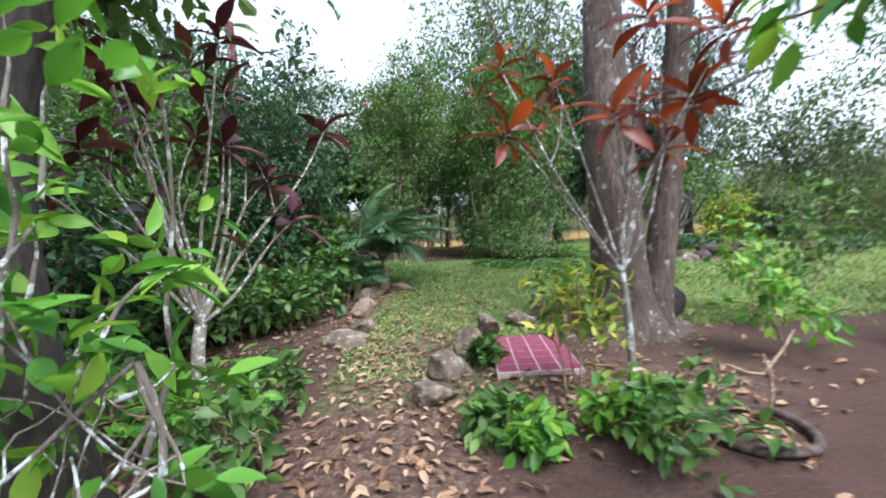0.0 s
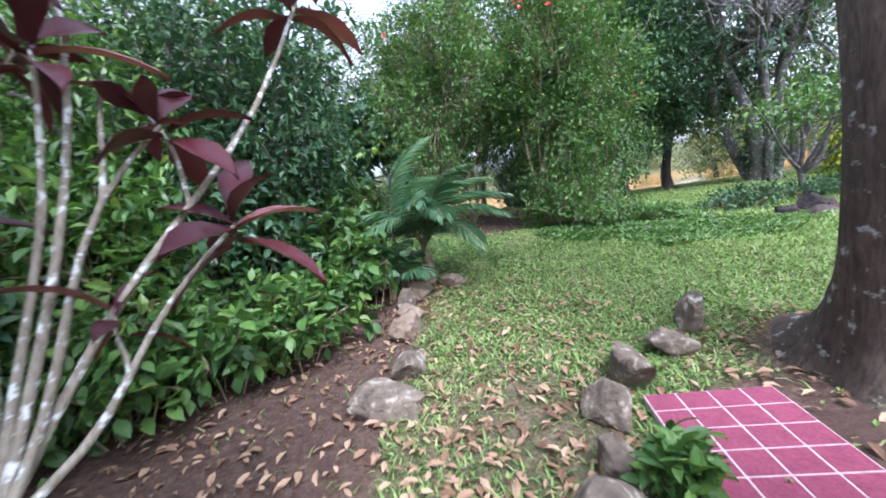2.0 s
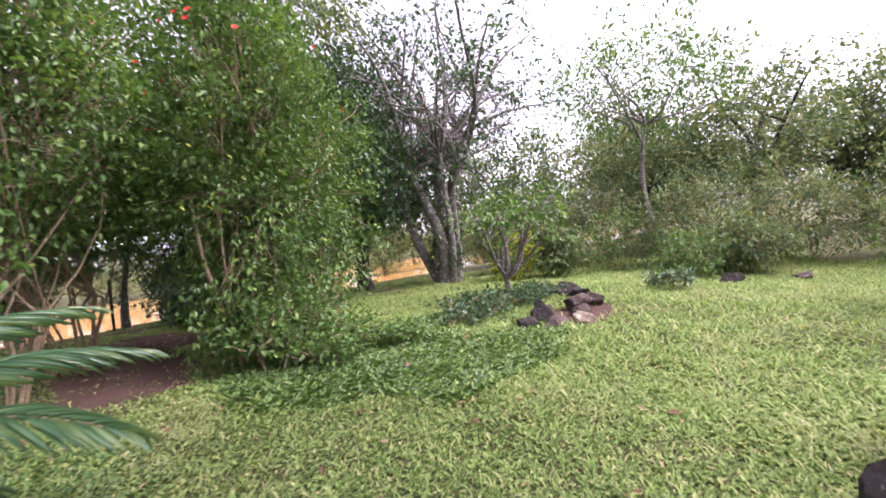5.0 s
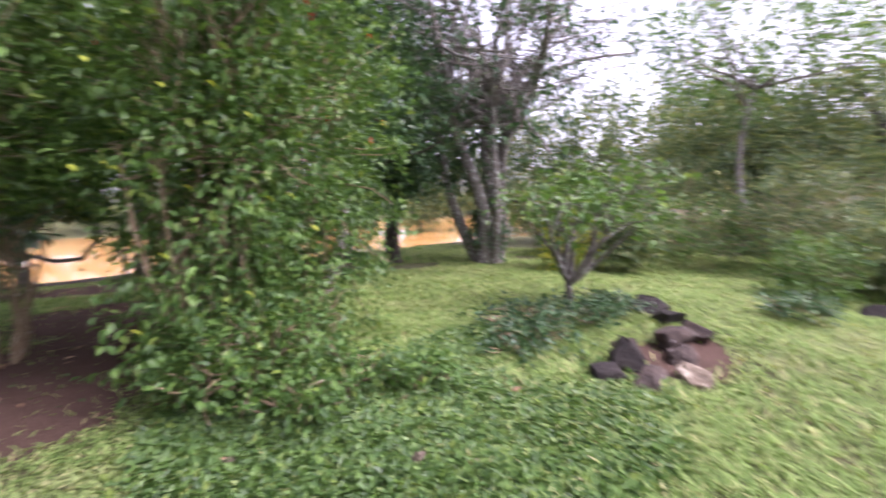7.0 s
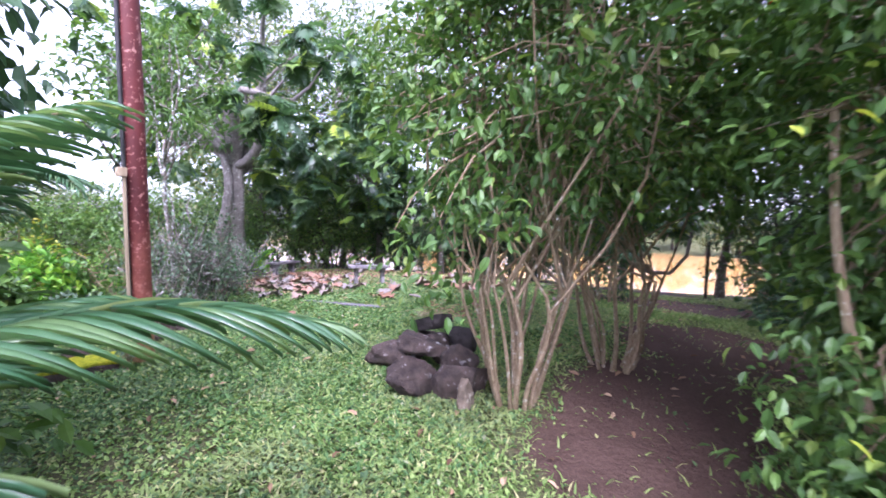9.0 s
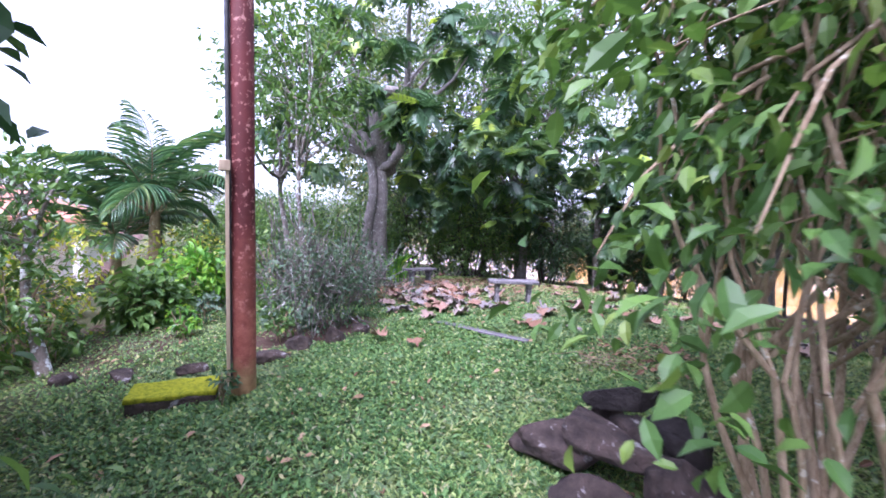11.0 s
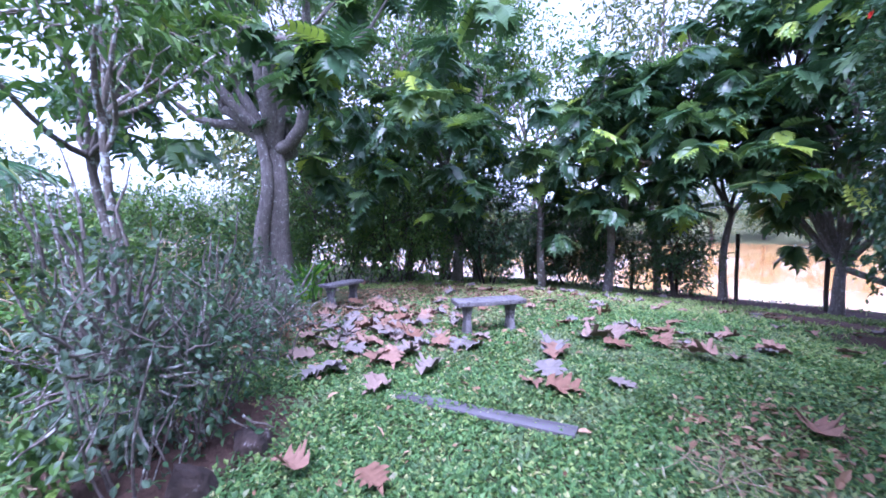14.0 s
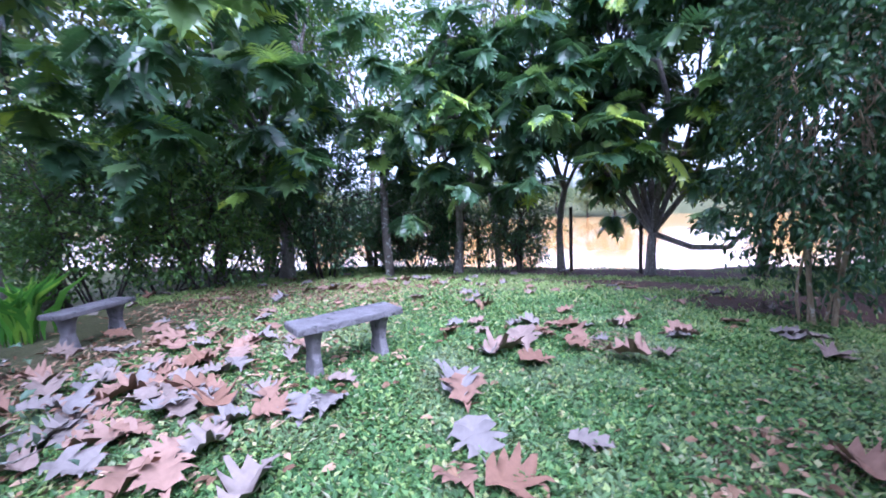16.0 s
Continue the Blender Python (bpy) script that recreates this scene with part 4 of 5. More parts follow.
for i, (x, y, r, h) in enumerate(((5.5, 11.2, 0.8, 0.4), (6.3, 10.9, 0.7, 0.35), (4.9, 10.7, 0.6, 0.3), (9.5, 9.2, 0.6, 0.4), (7.0, 11.0, 0.5, 0.35), (2.6, 10.9, 0.45, 0.5), (2.1, 10.6, 0.45, 0.5), (3.3, 10.6, 0.4, 0.3), (1.5, 10.95, 0.45, 0.9), (1.95, 11.1, 0.55, 1.1), (2.4, 11.6, 0.6, 1.2), (1.25, 11.5, 0.4, 0.8))):
    shrub("low_plant", R(520 + i), x, y, "low spreading green plant in the grass", (DARK, GREEN)[i > 4], r, h, 80, 7, 0.09, 0.6, spread_r=0.06, hollow=0.2, low=-0.2, group="low plants in the lawn", stems=3)

# far trees on the right and beyond the hedge
tree("large_tree", R(36), 9.5, 16.8, "tall spreading tree with many bare grey limbs", "tree", BARK_GREY, DARK, 11, 0.2, (5.5, 5.0, 4.2), (0, 0, 6.8), 640, 10, 0.2, 0.5, stems=6, fork=0.42, stem_spread=0.3, n_limbs=42, hollow=0.25, twig_share=0.9)
shrub("climbing_plant", R(361), 9.5, 16.75, "dark leafy climber wrapped round the foot of the tall tree", DARK, 0.62, 2.3, 190, 9, 0.16, 0.5, spread_r=0.1, hollow=0.3, stems=3)
tree("dark_tree", R(37), 7.2, 18.6, "dark round-crowned tree on the bank", "tree", BARK_DARK, DARK, 8, 0.16, (2.6, 2.3, 3.1), (0, 0, 4.6), 900, 14, 0.2, 0.5, fork=0.35)
tree("dark_tree", R(38), 5.0, 17.0, "dark round-crowned tree on the bank", "tree", BARK_DARK, DARK, 8, 0.16, (2.4, 2.2, 3.2), (0, 0, 4.4), 900, 14, 0.2, 0.5, fork=0.35)

# ---- the pole ----
k = Mat("red_paint_worn")
base_c = k.mix(k.ramp(k.noise(17, 6, 0.7), [(0.56, (0, 0, 0)), (0.62, (1, 1, 1))]), k.ramp(k.noise(2.5, 4), [(0.3, (0.075, 0.014, 0.014)), (0.7, (0.14, 0.026, 0.024))]), (0.42, 0.2, 0.17))
split = k.t.nodes.new("ShaderNodeSeparateXYZ")
k.link(k.tc.outputs["Object"], split.inputs["Vector"])
low_wear = k.ramp(k.math("ADD", k.math("MULTIPLY", split.outputs["Z"], 0.42), k.math("MULTIPLY", k.noise(3.0, 6, 0.7), 0.5)), [(0.55, (1, 1, 1)), (1.0, (0, 0, 0))])
base_c = k.mix(k.math("MULTIPLY", low_wear, 0.75), base_c, k.ramp(k.noise(8, 6, 0.7), [(0.35, (0.2, 0.05, 0.035)), (0.65, (0.42, 0.15, 0.1))]))
foot = k.ramp(k.math("ADD", split.outputs["Z"], k.math("MULTIPLY", k.noise(7.0, 5, 0.7), 0.5)), [(0.38, (1, 1, 1)), (0.6, (0, 0, 0))])
base_c = k.mix(k.math("MULTIPLY", foot, 0.8), base_c, k.ramp(k.noise(12, 5), [(0.3, (0.2, 0.13, 0.05)), (0.7, (0.4, 0.28, 0.13))]))
k.bump(k.noise(35, 6, 0.7), 0.35, 0.01)
PAINT = k.finish(base_c, 0.6, 0.35)
px, py = -5.0, 10.5
pole = thing("utility_pole", (px, py, gz(px, py)), "tall dark red painted steel pole with a conduit and wooden batten", "pole")
put("shaft", mesh_np("shaft", *tube(np.stack([np.linspace(0, -0.1, 12), np.linspace(0, -0.1, 12), np.linspace(-0.1, 6.5, 12)], -1), np.full(12, 0.112), 24), PAINT), pole)
k = Mat("conduit_black")
BLACK = k.finish(k.ramp(k.noise(9), [(0.3, (0.02, 0.02, 0.02)), (0.7, (0.05, 0.05, 0.05))]), 0.5)
put("conduit", mesh_np("conduit", *tube(np.stack([np.linspace(0.06, -0.04, 10), np.linspace(-0.13, -0.225, 10), np.linspace(0.15, 6.4, 10)], -1), np.full(10, 0.022), 8), BLACK), pole, "black conduit")
k = Mat("wood_batten")
WOOD = k.finish(k.ramp(k.noise(14, 5, 0.6, k.stretch(1, 1, 0.1)), [(0.3, (0.34, 0.25, 0.16)), (0.7, (0.55, 0.44, 0.3))]), 0.8, 0.25)
part("batten", box_bm(0.035, 0.03, 2.1, 0.004), WOOD, pole, "weathered wooden batten", pose(0.07, -0.16, 1.15, 0.9, 0, 0))
part("junction_box", box_bm(0.09, 0.09, 0.1, 0.01), WOOD, pole, "small pale junction box", pose(0.06, -0.195, 2.15))
k = Mat("moss")
MOSS = k.finish(k.ramp(k.noise(24, 6, 0.7), [(0.3, (0.1, 0.13, 0.01)), (0.55, (0.3, 0.32, 0.015)), (0.8, (0.45, 0.43, 0.03))]), 0.95, 0.1)
k.bump(k.noise(60, 5, 0.7), 0.9, 0.02)
block = thing("concrete_block", (-5.22, 9.95, gz(-5.22, 9.95)), "low earth-stained concrete block topped with yellow-green moss", "block", turn=-11)
part("body", box_bm(0.4, 0.7, 0.2, 0.03, (0, 0, 0.01), 0.02, 2, 4), STONE_DARK, block)
part("moss_top", box_bm(0.42, 0.72, 0.05, 0.02, (0, 0, 0.115), 0.02, 3, 5), MOSS, block, "yellow-green moss cushion", None, True)
rng = R(14)
for x, y, s, turn in ((-5.8, 10.9, (0.26, 0.15, 0.12), 80), (-5.88, 11.3, (0.24, 0.16, 0.16), 100), (-5.9, 11.72, (0.2, 0.18, 0.2), 60), (-5.95, 10.1, (0.2, 0.15, 0.1), 90), (-6.3, 9.5, (0.22, 0.14, 0.08), 30), (-6.6, 8.95, (0.22, 0.16, 0.13), 0),
                      (-6.1, 12.2, (0.2, 0.16, 0.14), 0)):
    stone(rng, "edging_stone", x, y, s, STONE_DARK, "dark purplish stone edging the planted bed", turn, 0.35, "stones edging the bed")
for i, (x, y, r, h) in enumerate(((-6.25, 11.5, 0.5, 1.9), (-6.9, 12.2, 0.55, 1.6), (-7.7, 13.1, 0.6, 1.1), (-6.5, 11.95, 0.42, 1.2), (-7.3, 11.4, 0.5, 1.5))):
    shrub("grey_shrub", R(90 + i), x, y, "fine-twigged grey-green shrub in the planted bed", (GREY_GREEN, DARK)[i % 2], r, h, 120, 7, 0.065, 0.6, OVAL_LEAF, BARK_GREY, 7, 0.01, spread_r=0.06, hollow=0.2, ragged=0.7, twig_share=0.9, group="grey-green shrubs in the bed")
tree("thin_tree", R(95), -7.5, 11.8, "slender lichen-covered tree in the bed", "tree", BARK_MOTTLED, GREEN, 4.4, 0.045, (1.2, 1.2, 1.2), (-0.2, 0, 3.8), 150, 9, 0.14, 0.4, fork=0.6)
for i, (x, y, r, h, mat) in enumerate(((-8.9, 9.7, 0.5, 0.9, GREEN), (-9.9, 10.5, 0.7, 1.1, BRIGHT), (-7.6, 8.4, 0.6, 1.5, GREEN), (-8.6, 8.0, 0.8, 1.4, YELLOW), (-10.5, 8.3, 1.0, 1.8, YELLOW), (-12.5, 6.0, 1.3, 2.3, GREEN), (-9.8, 7.0, 0.9, 1.6, BRIGHT), (-11.5, 10.5, 1.0, 1.6, YELLOW), (-9.5, 11.6, 0.9, 1.5, GREEN), (-10.8, 12.6, 1.1, 1.8, GREEN), (-9.2, 13.2, 0.8, 1.3, GREY_GREEN))):
    shrub("bed_shrub", R(100 + i), x, y, "leafy shrub in the earth bed", mat, r, h, 120, 8, 0.2 if i < 2 else 0.12, 0.5, spread_r=0.08, group="shrubs in the earth bed")
tree("leaning_tree", R(560), -7.2, 8.75, "leaning mottled trunk with green leaves in the bed", "tree", BARK_MOTTLED, GREEN, 3.0, 0.07, (0.8, 0.8, 0.7), (-1.0, -0.5, 2.1), 90, 8, 0.14, 0.5, OVAL_LEAF, fork=0.45, lean=(-0.75, -0.35))
shrub("small_plant", R(561), -4.86, 10.3, "small dark-leaved plant at the foot of the pole", DARK, 0.1, 0.34, 14, 4, 0.09, 0.4, spread_r=0.02, stems=2, low=-0.3)
rngb = R(562)
for i in range(16):
    x, y = rngb.uniform(-10.5, -6.4), rngb.uniform(8.2, 12.6)
    shrub("bed_plant", R(570 + i), x, y, "small leafy plant on the bare earth of the bed", (GREEN, BRIGHT, GREY_GREEN)[i % 3], rngb.uniform(0.12, 0.3), rngb.uniform(0.2, 0.5), 24, 6, 0.1, 0.5, spread_r=0.04, stems=2, low=-0.4, group="small plants in the bed")
tree("garden_tree", R(590), -9.4, 11.9, "leafy green tree rising from the planted bed", "tree", BARK_GREY, GREEN, 6.4, 0.07, (1.2, 1.2, 1.5), (0.2, 0.2, 4.6), 180, 10, 0.17, 0.5, OVAL_LEAF, fork=0.4, ragged=0.5)
tree("broadleaf_tree", R(591), -2.95, 8.5, "slim broad-leaved tree hanging over the palm", "tree", BARK_GREY, DARK, 5.0, 0.06, (0.85, 0.8, 1.9), (0, 0.1, 3.6), 200, 9, 0.17, 0.5, OVAL_LEAF, fork=0.4, ragged=0.5)
palm("tall_palm", R(110), -12.2, 9.75, "tall palm with drooping feathered fronds", 16, 2.9, 0.7, 1.9, 0.13)
palm("tall_palm", R(111), -13.2, 9.0, "tall palm with drooping feathered fronds", 12, 2.4, 0.6, 1.2, 0.12)

# ---- breadfruit trees, benches ----

def breadfruit(name, seed, x, y, label, h, trunk_r, crown, centre, clusters, fork=0.3, leaf=0.5, n_limbs=9, low=-0.6, trunks=1):
    rng = R(seed)
    base = thing(name, (x, y, gz(x, y)), label, "tree")
    t = np.linspace(0, 1, 12)
    line = bend(rng, (0, 0, -0.2), (rng.uniform(-0.2, 0.2), rng.uniform(-0.2, 0.2), h * fork), 0.03, 12)
    put("trunk", mesh_np("trunk", *tube(line, trunk_r * (1 - 0.25 * t) * (1 + 0.6 * np.exp(-t * 6)), 26, 0.09, 0.7), BARK_SILVER), base)
    ends, ways = crown_points(rng, clusters, centre, crown, 0.35, 0.3, low)
    pieces = []
    high = np.argsort(np.linalg.norm(ends[:, :2], axis=1) * 0.7 - ends[:, 2])
    ends, ways = ends[high], ways[high]
    for s in range(1, trunks):
        a = 2.1 * s + seed
        side = bend(rng, (0.25 * math.cos(a), 0.25 * math.sin(a), -0.2), (0.7 * math.cos(a), 0.7 * math.sin(a), h * fork * 1.2), 0.04, 10)
        put("trunk", mesh_np("trunk", *tube(side, np.linspace(trunk_r * 0.75, trunk_r * 0.35, 10), 12, 0.06, s), BARK_SILVER), base)
    for e in ends[: n_limbs * 3 : 3]:
        limb = bend(rng, line[-1], e, 0.12, 9)
        put("limb", mesh_np("limb", *tube(limb, np.linspace(trunk_r * 0.6, 0.02, 9), 8, 0.05), BARK_SILVER), base)
        for q in ends[1::2]:
            if np.linalg.norm(q - e) < 1.3:
                pieces.append(tube(bend(rng, limb[rng.integers(4, 8)], q, 0.1, 5), [0.02, 0.016, 0.012, 0.01, 0.008], 5))
    if pieces:
        tagged(put("twig_tangle", mesh_np("twig_tangle", *join(pieces), BARK_SILVER), base), kind="stuff")
    at, d, up = [], [], []
    for e, w in zip(ends, ways):
        for i in range(8):
            a = i * 2.4 + rng.uniform(0, 1)
            lift = rng.uniform(-1.7, 0.2)
            at.append(e + rng.normal(0, 0.05, 3))
            d.append((math.cos(a), math.sin(a), lift))
            up.append((rng.normal(0, 0.2), rng.normal(0, 0.2), 1))
    ln = leaf * rng.uniform(0.65, 1.15, len(at))
    put("crown", mesh_np("crown", *scatter(LOBED, at, d, up, ln, ln * 0.9), BREADFRUIT, False), base)
    return base


breadfruit("breadfruit_tree", 120, -13.6, 16.2, "old breadfruit tree with gnarled grey trunk and large lobed leaves", 9, 0.31, (5.2, 5.0, 3.2), (2.2, 0.4, 5.3), 105, 0.42, 0.6, 13, -0.75, 3)
breadfruit("breadfruit_tree", 121, -2.7, 24.5, "breadfruit tree with low forking limbs beside the river", 7.5, 0.13, (3.5, 2.7, 4.0), (0.2, -0.6, 5.3), 250, 0.15, 0.6, 9, -0.9)
breadfruit("breadfruit_tree", 122, -7.9, 23.9, "breadfruit tree with large lobed leaves at the bank", 8.5, 0.13, (2.7, 2.5, 3.0), (0.8, -0.8, 4.2), 120, 0.22, 0.62, 8, -0.85)
breadfruit("breadfruit_tree", 123, -12.3, 21.8, "breadfruit tree with large lobed leaves over the mound", 8, 0.17, (3.0, 3.2, 2.7), (0.5, -2.2, 4.0), 80, 0.32, 0.62, 9, -0.8)
breadfruit("breadfruit_tree", 124, -5.0, 24.9, "young breadfruit tree with drooping lobed leaves", 8, 0.1, (2.3, 1.8, 2.8), (0.0, -0.5, 4.9), 80, 0.3, 0.6, 6, -0.8)
for i, (x, y, r, h) in enumerate(((-12.9, 19.8, 1.8, 4.2), (-15.2, 18.8, 2.0, 4.6), (-11.3, 22.2, 1.6, 4.6), (-14.2, 23.0, 2.2, 5.6), (-9.6, 24.9, 1.3, 3.4), (-17.5, 14.5, 1.8, 3.8), (-16.0, 12.0, 1.6, 2.6), (1.6, 21.5, 1.9, 6.5), (2.6, 19.3, 1.8, 6.0), (2.4, 23.8, 1.6, 6.0), (-17.5, 17.5, 2.0, 3.6), (-16.8, 21.5, 2.2, 5.0))):
    shrub("bank_shrub", R(130 + i), x, y, "dense dark green shrub along the bank", GREEN if i in (0, 1, 3, 5, 6, 10) else DARK, r, h, 520, 11, 0.15, 0.5, SMALL_LEAF, BARK_DARK, 6, 0.03, spread_r=0.14, low=-0.95, group="shrubs along the bank")
for i, (x, y, r, h) in enumerate(((-9.0, 25.0, 0.9, 2.3), (-7.2, 25.2, 0.8, 2.0), (-6.1, 25.3, 0.6, 1.5), (-8.3, 24.4, 0.7, 1.9), (-10.2, 24.6, 0.9, 2.4), (-12.0, 23.4, 1.0, 2.4), (-13.6, 22.2, 1.0, 2.4), (-12.8, 25.2, 1.0, 1.8), (-11.0, 25.6, 0.9, 1.6), (1.9, 25.0, 0.9, 1.8), (1.5, 19.3, 0.6, 1.0), (1.9, 17.6, 0.8, 1.6))):
    shrub("bank_plant", R(540 + i), x, y, "low dark leafy plant along the top of the bank", (DARK, GREEN)[h < 0.6], r, h, 150, 9, 0.13, 0.5, spread_r=0.1, low=-0.95, group="low plants along the bank", stems=3)
rng = R(15)
x, y = -9.65, 22.95
stub = thing("dead_trunk", (x, y, gz(x, y)), "slim bare grey trunk with a broken top", "tree trunk")
put("trunk", mesh_np("trunk", *tube(bend(rng, (0, 0, -0.1), (0.05, -0.1, 3.6), 0.01, 10), np.linspace(0.13, 0.09, 10), 12, 0.06), BARK_GREY), stub)
for i in range(3):
    put("branch", mesh_np("branch", *tube(bend(rng, (0, 0, 2.0 + 0.3 * i), (0.7 * (-1) ** i, -0.2, 2.2 + 0.4 * i), 0.05, 5), np.linspace(0.03, 0.008, 5), 6), BARK_GREY), stub)
for i, (x, y, h) in enumerate(((-4.7, 25.0, 1.9), (-2.85, 24.8, 2.2), (-0.15, 24.5, 1.9), (-6.2, 24.9, 1.6), (-7.6, 25.2, 1.6), (4.3, 25, 1.5))):
    p = thing("fence_post", (x, y, gz(x, y)), "thin dark wooden fence post on the bank", "post", "fence posts on the bank")
    put("post", mesh_np("post", *tube(bend(rng, (0, 0, -0.2), (rng.uniform(-0.05, 0.05), 0, h), 0.01, 6), np.full(6, 0.05), 8, 0.05), BARK_DARK), p)
for i, (x, y, h, r) in enumerate(((-8.3, 25.0, 3.2, 1.1), (-6.2, 24.4, 2.6, 0.9), (-11.5, 25.5, 3.0, 1.0))):
    tree("bank_tree", R(145 + i), x, y, "small dark tree against the river", "tree", BARK_DARK, DARK, h, 0.08, (r, r, h * 0.35), (0, 0, h * 0.62), 200, 12, 0.12, 0.5, fork=0.3, group="small trees on the bank")


def bench(x, y, turn, label, length=0.95, tilt=0.0):
    b = thing("bench", (x, y, gz(x, y)), label, "bench", "concrete benches", turn=turn)
    part("seat", box_bm(length, 0.34, 0.06, 0.012, (0, 0, 0.43), 0.006, 4, 3), CONCRETE, b, "grey weathered concrete seat", pose(0, 0, 0, 0, tilt, 0))
    for s in (-1, 1):
        bm = bmesh.new()
        for z, w, d in ((-0.06, 0.1, 0.27), (0.05, 0.085, 0.22), (0.2, 0.07, 0.15), (0.32, 0.08, 0.2), (0.402, 0.09, 0.29)):
            for sx, sy in ((-1, -1), (1, -1), (1, 1), (-1, 1)):
                bm.verts.new((s * (length / 2 - 0.17) + sx * w / 2, sy * d / 2, z + s * math.sin(radians(-tilt)) * (length / 2) * (z > 0.3)))
        bm.verts.ensure_lookup_table()
        for i in range(4):
            for j in range(4):
                bm.faces.new([bm.verts[q] for q in (i * 4 + j, i * 4 + (j + 1) % 4, i * 4 + 4 + (j + 1) % 4, i * 4 + 4 + j)])
        bmesh.ops.bevel(bm, geom=bm.edges[:], offset=0.008, segments=1, affect="EDGES")
        part("leg", bm, CONCRETE, b)
    return b


bench(-6.36, 15.43, 56, "weathered grey concrete bench on waisted legs among fallen leaves")
bench(-10.25, 15.75, 100, "weathered concrete bench at the edge of the shrubs")
sword = thing("spiky_plant", (-11.35, 15.6, gz(-11.35, 15.6)), "clump of upright sword-shaped green leaves", "plant")
rng = R(180)
n = 40
a = rng.uniform(0, 6.28, n)
d = np.stack([np.cos(a) * 0.25, np.sin(a) * 0.25, np.ones(n)], -1)
put("leaf_clump", mesh_np("leaf_clump", *scatter(STRAP_LEAF, rng.normal(0, 0.12, (n, 3)) * [1, 1, 0], d, np.stack([np.cos(a), np.sin(a), 0 * a], -1) * -1, rng.uniform(0.6, 1.05, n), 0.06), BRIGHT, False), sword)
for x, y in ((-4.3, 16.4), (-3.15, 14.9), (-3.6, 14.0)):
    heap = thing("twig_heap", (x, y, gz(x, y) + 0.03), "loose heap of thin dry twigs on the grass", "twigs", "twig heaps on the lawn")
    for _ in range(18):
        p, e = rng.normal(0, 0.14, 3) * [1, 1, 0.05], rng.normal(0, 0.26, 3) * [1, 1, 0.08]
        put("twig", mesh_np("twig", *tube(bend(rng, p, e, 0.08, 5), np.linspace(0.005, 0.002, 5), 4), BARK_TAN), heap)

# ---- the open side, far trees, house ----
for i, (x, y, r, h, mat) in enumerate(((10.3, 14.4, 0.8, 1.9, YELLOW), (11.6, 13.6, 0.9, 1.8, FAR_GREEN), (11.8, 9.6, 0.8, 1.2, GREEN), (13.6, 9.0, 1.1, 1.6, FAR_GREEN), (13.5, 12.5, 1.4, 2.2, GREEN), (7.2, 4.2, 1.2, 2.4, GREEN), (9.5, 4.6, 1.4, 2.6, GREEN), (5.6, 3.0, 0.8, 1.6, BRIGHT), (15, 11, 1.7, 2.7, FAR_GREEN), (16.5, 8, 1.9, 2.9, FAR_GREEN), (15.5, 14.5, 1.8, 3.2, FAR_GREEN), (18, 5.5, 2.1, 3.2, FAR_GREEN), (13.2, 16.6, 1.6, 3.0, FAR_GREEN), (19.5, 11, 2.1, 3.4, FAR_GREEN), (17.5, 17.5, 2.0, 3.4, FAR_GREEN), (20.5, 2.5, 2.0, 3.2, FAR_GREEN))):
    shrub("lawn_shrub", R(150 + i), x, y, "yellow-green leafy shrub on the open lawn" if mat is YELLOW else "leafy green shrub on the open lawn", mat, r, h, 340 if mat is FAR_GREEN else 170, 10, 0.12 if mat in (GREEN, BRIGHT) else 0.17, 0.4, spread_r=0.13, hollow=0.3, low=-0.95, group="shrubs on the open lawn")


def far_kind(seed, h, r, mat, leaf=0.3):
    return tree("far_tree", R(seed), 60, -60, "large leafy tree in the distance", "tree", BARK_DARK, mat, h, 0.3, (r, r, h * 0.4), (0, 0, h * 0.58), 620, 11, leaf, 0.6, group="distant trees", spread_r=0.32, hollow=0.35, twig_share=0.0, ragged=0.5, n_limbs=6)


kinds = [far_kind(160, 9, 4.2, FAR_GREEN), far_kind(161, 11, 4.6, FAR_GREEN), far_kind(162, 8, 4.4, FAR_GREEN), far_kind(163, 12, 5.0, FAR_GREEN)]
rng = R(23)
places = []
places += [(x + rng.uniform(-1, 1), 92 + rng.uniform(-4, 10), rng.uniform(0.55, 1.25)) for x in range(-70, 110, 6) if not 8 < x < 22]
places += [(27 + rng.uniform(-3, 6), y, rng.uniform(0.75, 1.05)) for y in range(-14, 26, 5)]
places += [(32 + rng.uniform(-2, 8), y, rng.uniform(0.7, 1.1)) for y in range(-16, 60, 6)]
places += [(-20 + rng.uniform(-3, 2), y, rng.uniform(0.7, 1.0)) for y in (20, 24, 28)]
places += [(-36 + rng.uniform(-3, 3), y, rng.uniform(0.5, 0.8)) for y in range(-20, 30, 6)]
places += [(x, -9 + rng.uniform(-3, 2), rng.uniform(0.7, 1.0)) for x in range(-24, 20, 6)]
places += [(-12.5, -1.5, 0.7), (-16, -1.5, 0.6), (12, 1, 0.5), (15, -3, 0.7), (-9.0, 0.0, 0.7), (8.0, -1.0, 0.6)]
for i, (x, y, s) in enumerate(places):
    copy_thing(kinds[i % 4], pose(x, y, gz(x, y) - 0.1, 0, 0, rng.uniform(0, 360)) @ Matrix.Diagonal((s, s, s, 1)))
for i, kd in enumerate(kinds):
    x, y = ((18, 20), (13.5, 22), (21, 14), (9, 22.5))[i]
    kd.matrix_basis = pose(x, y, gz(x, y) - 0.1) @ Matrix.Diagonal((0.75, 0.75, 0.75, 1))

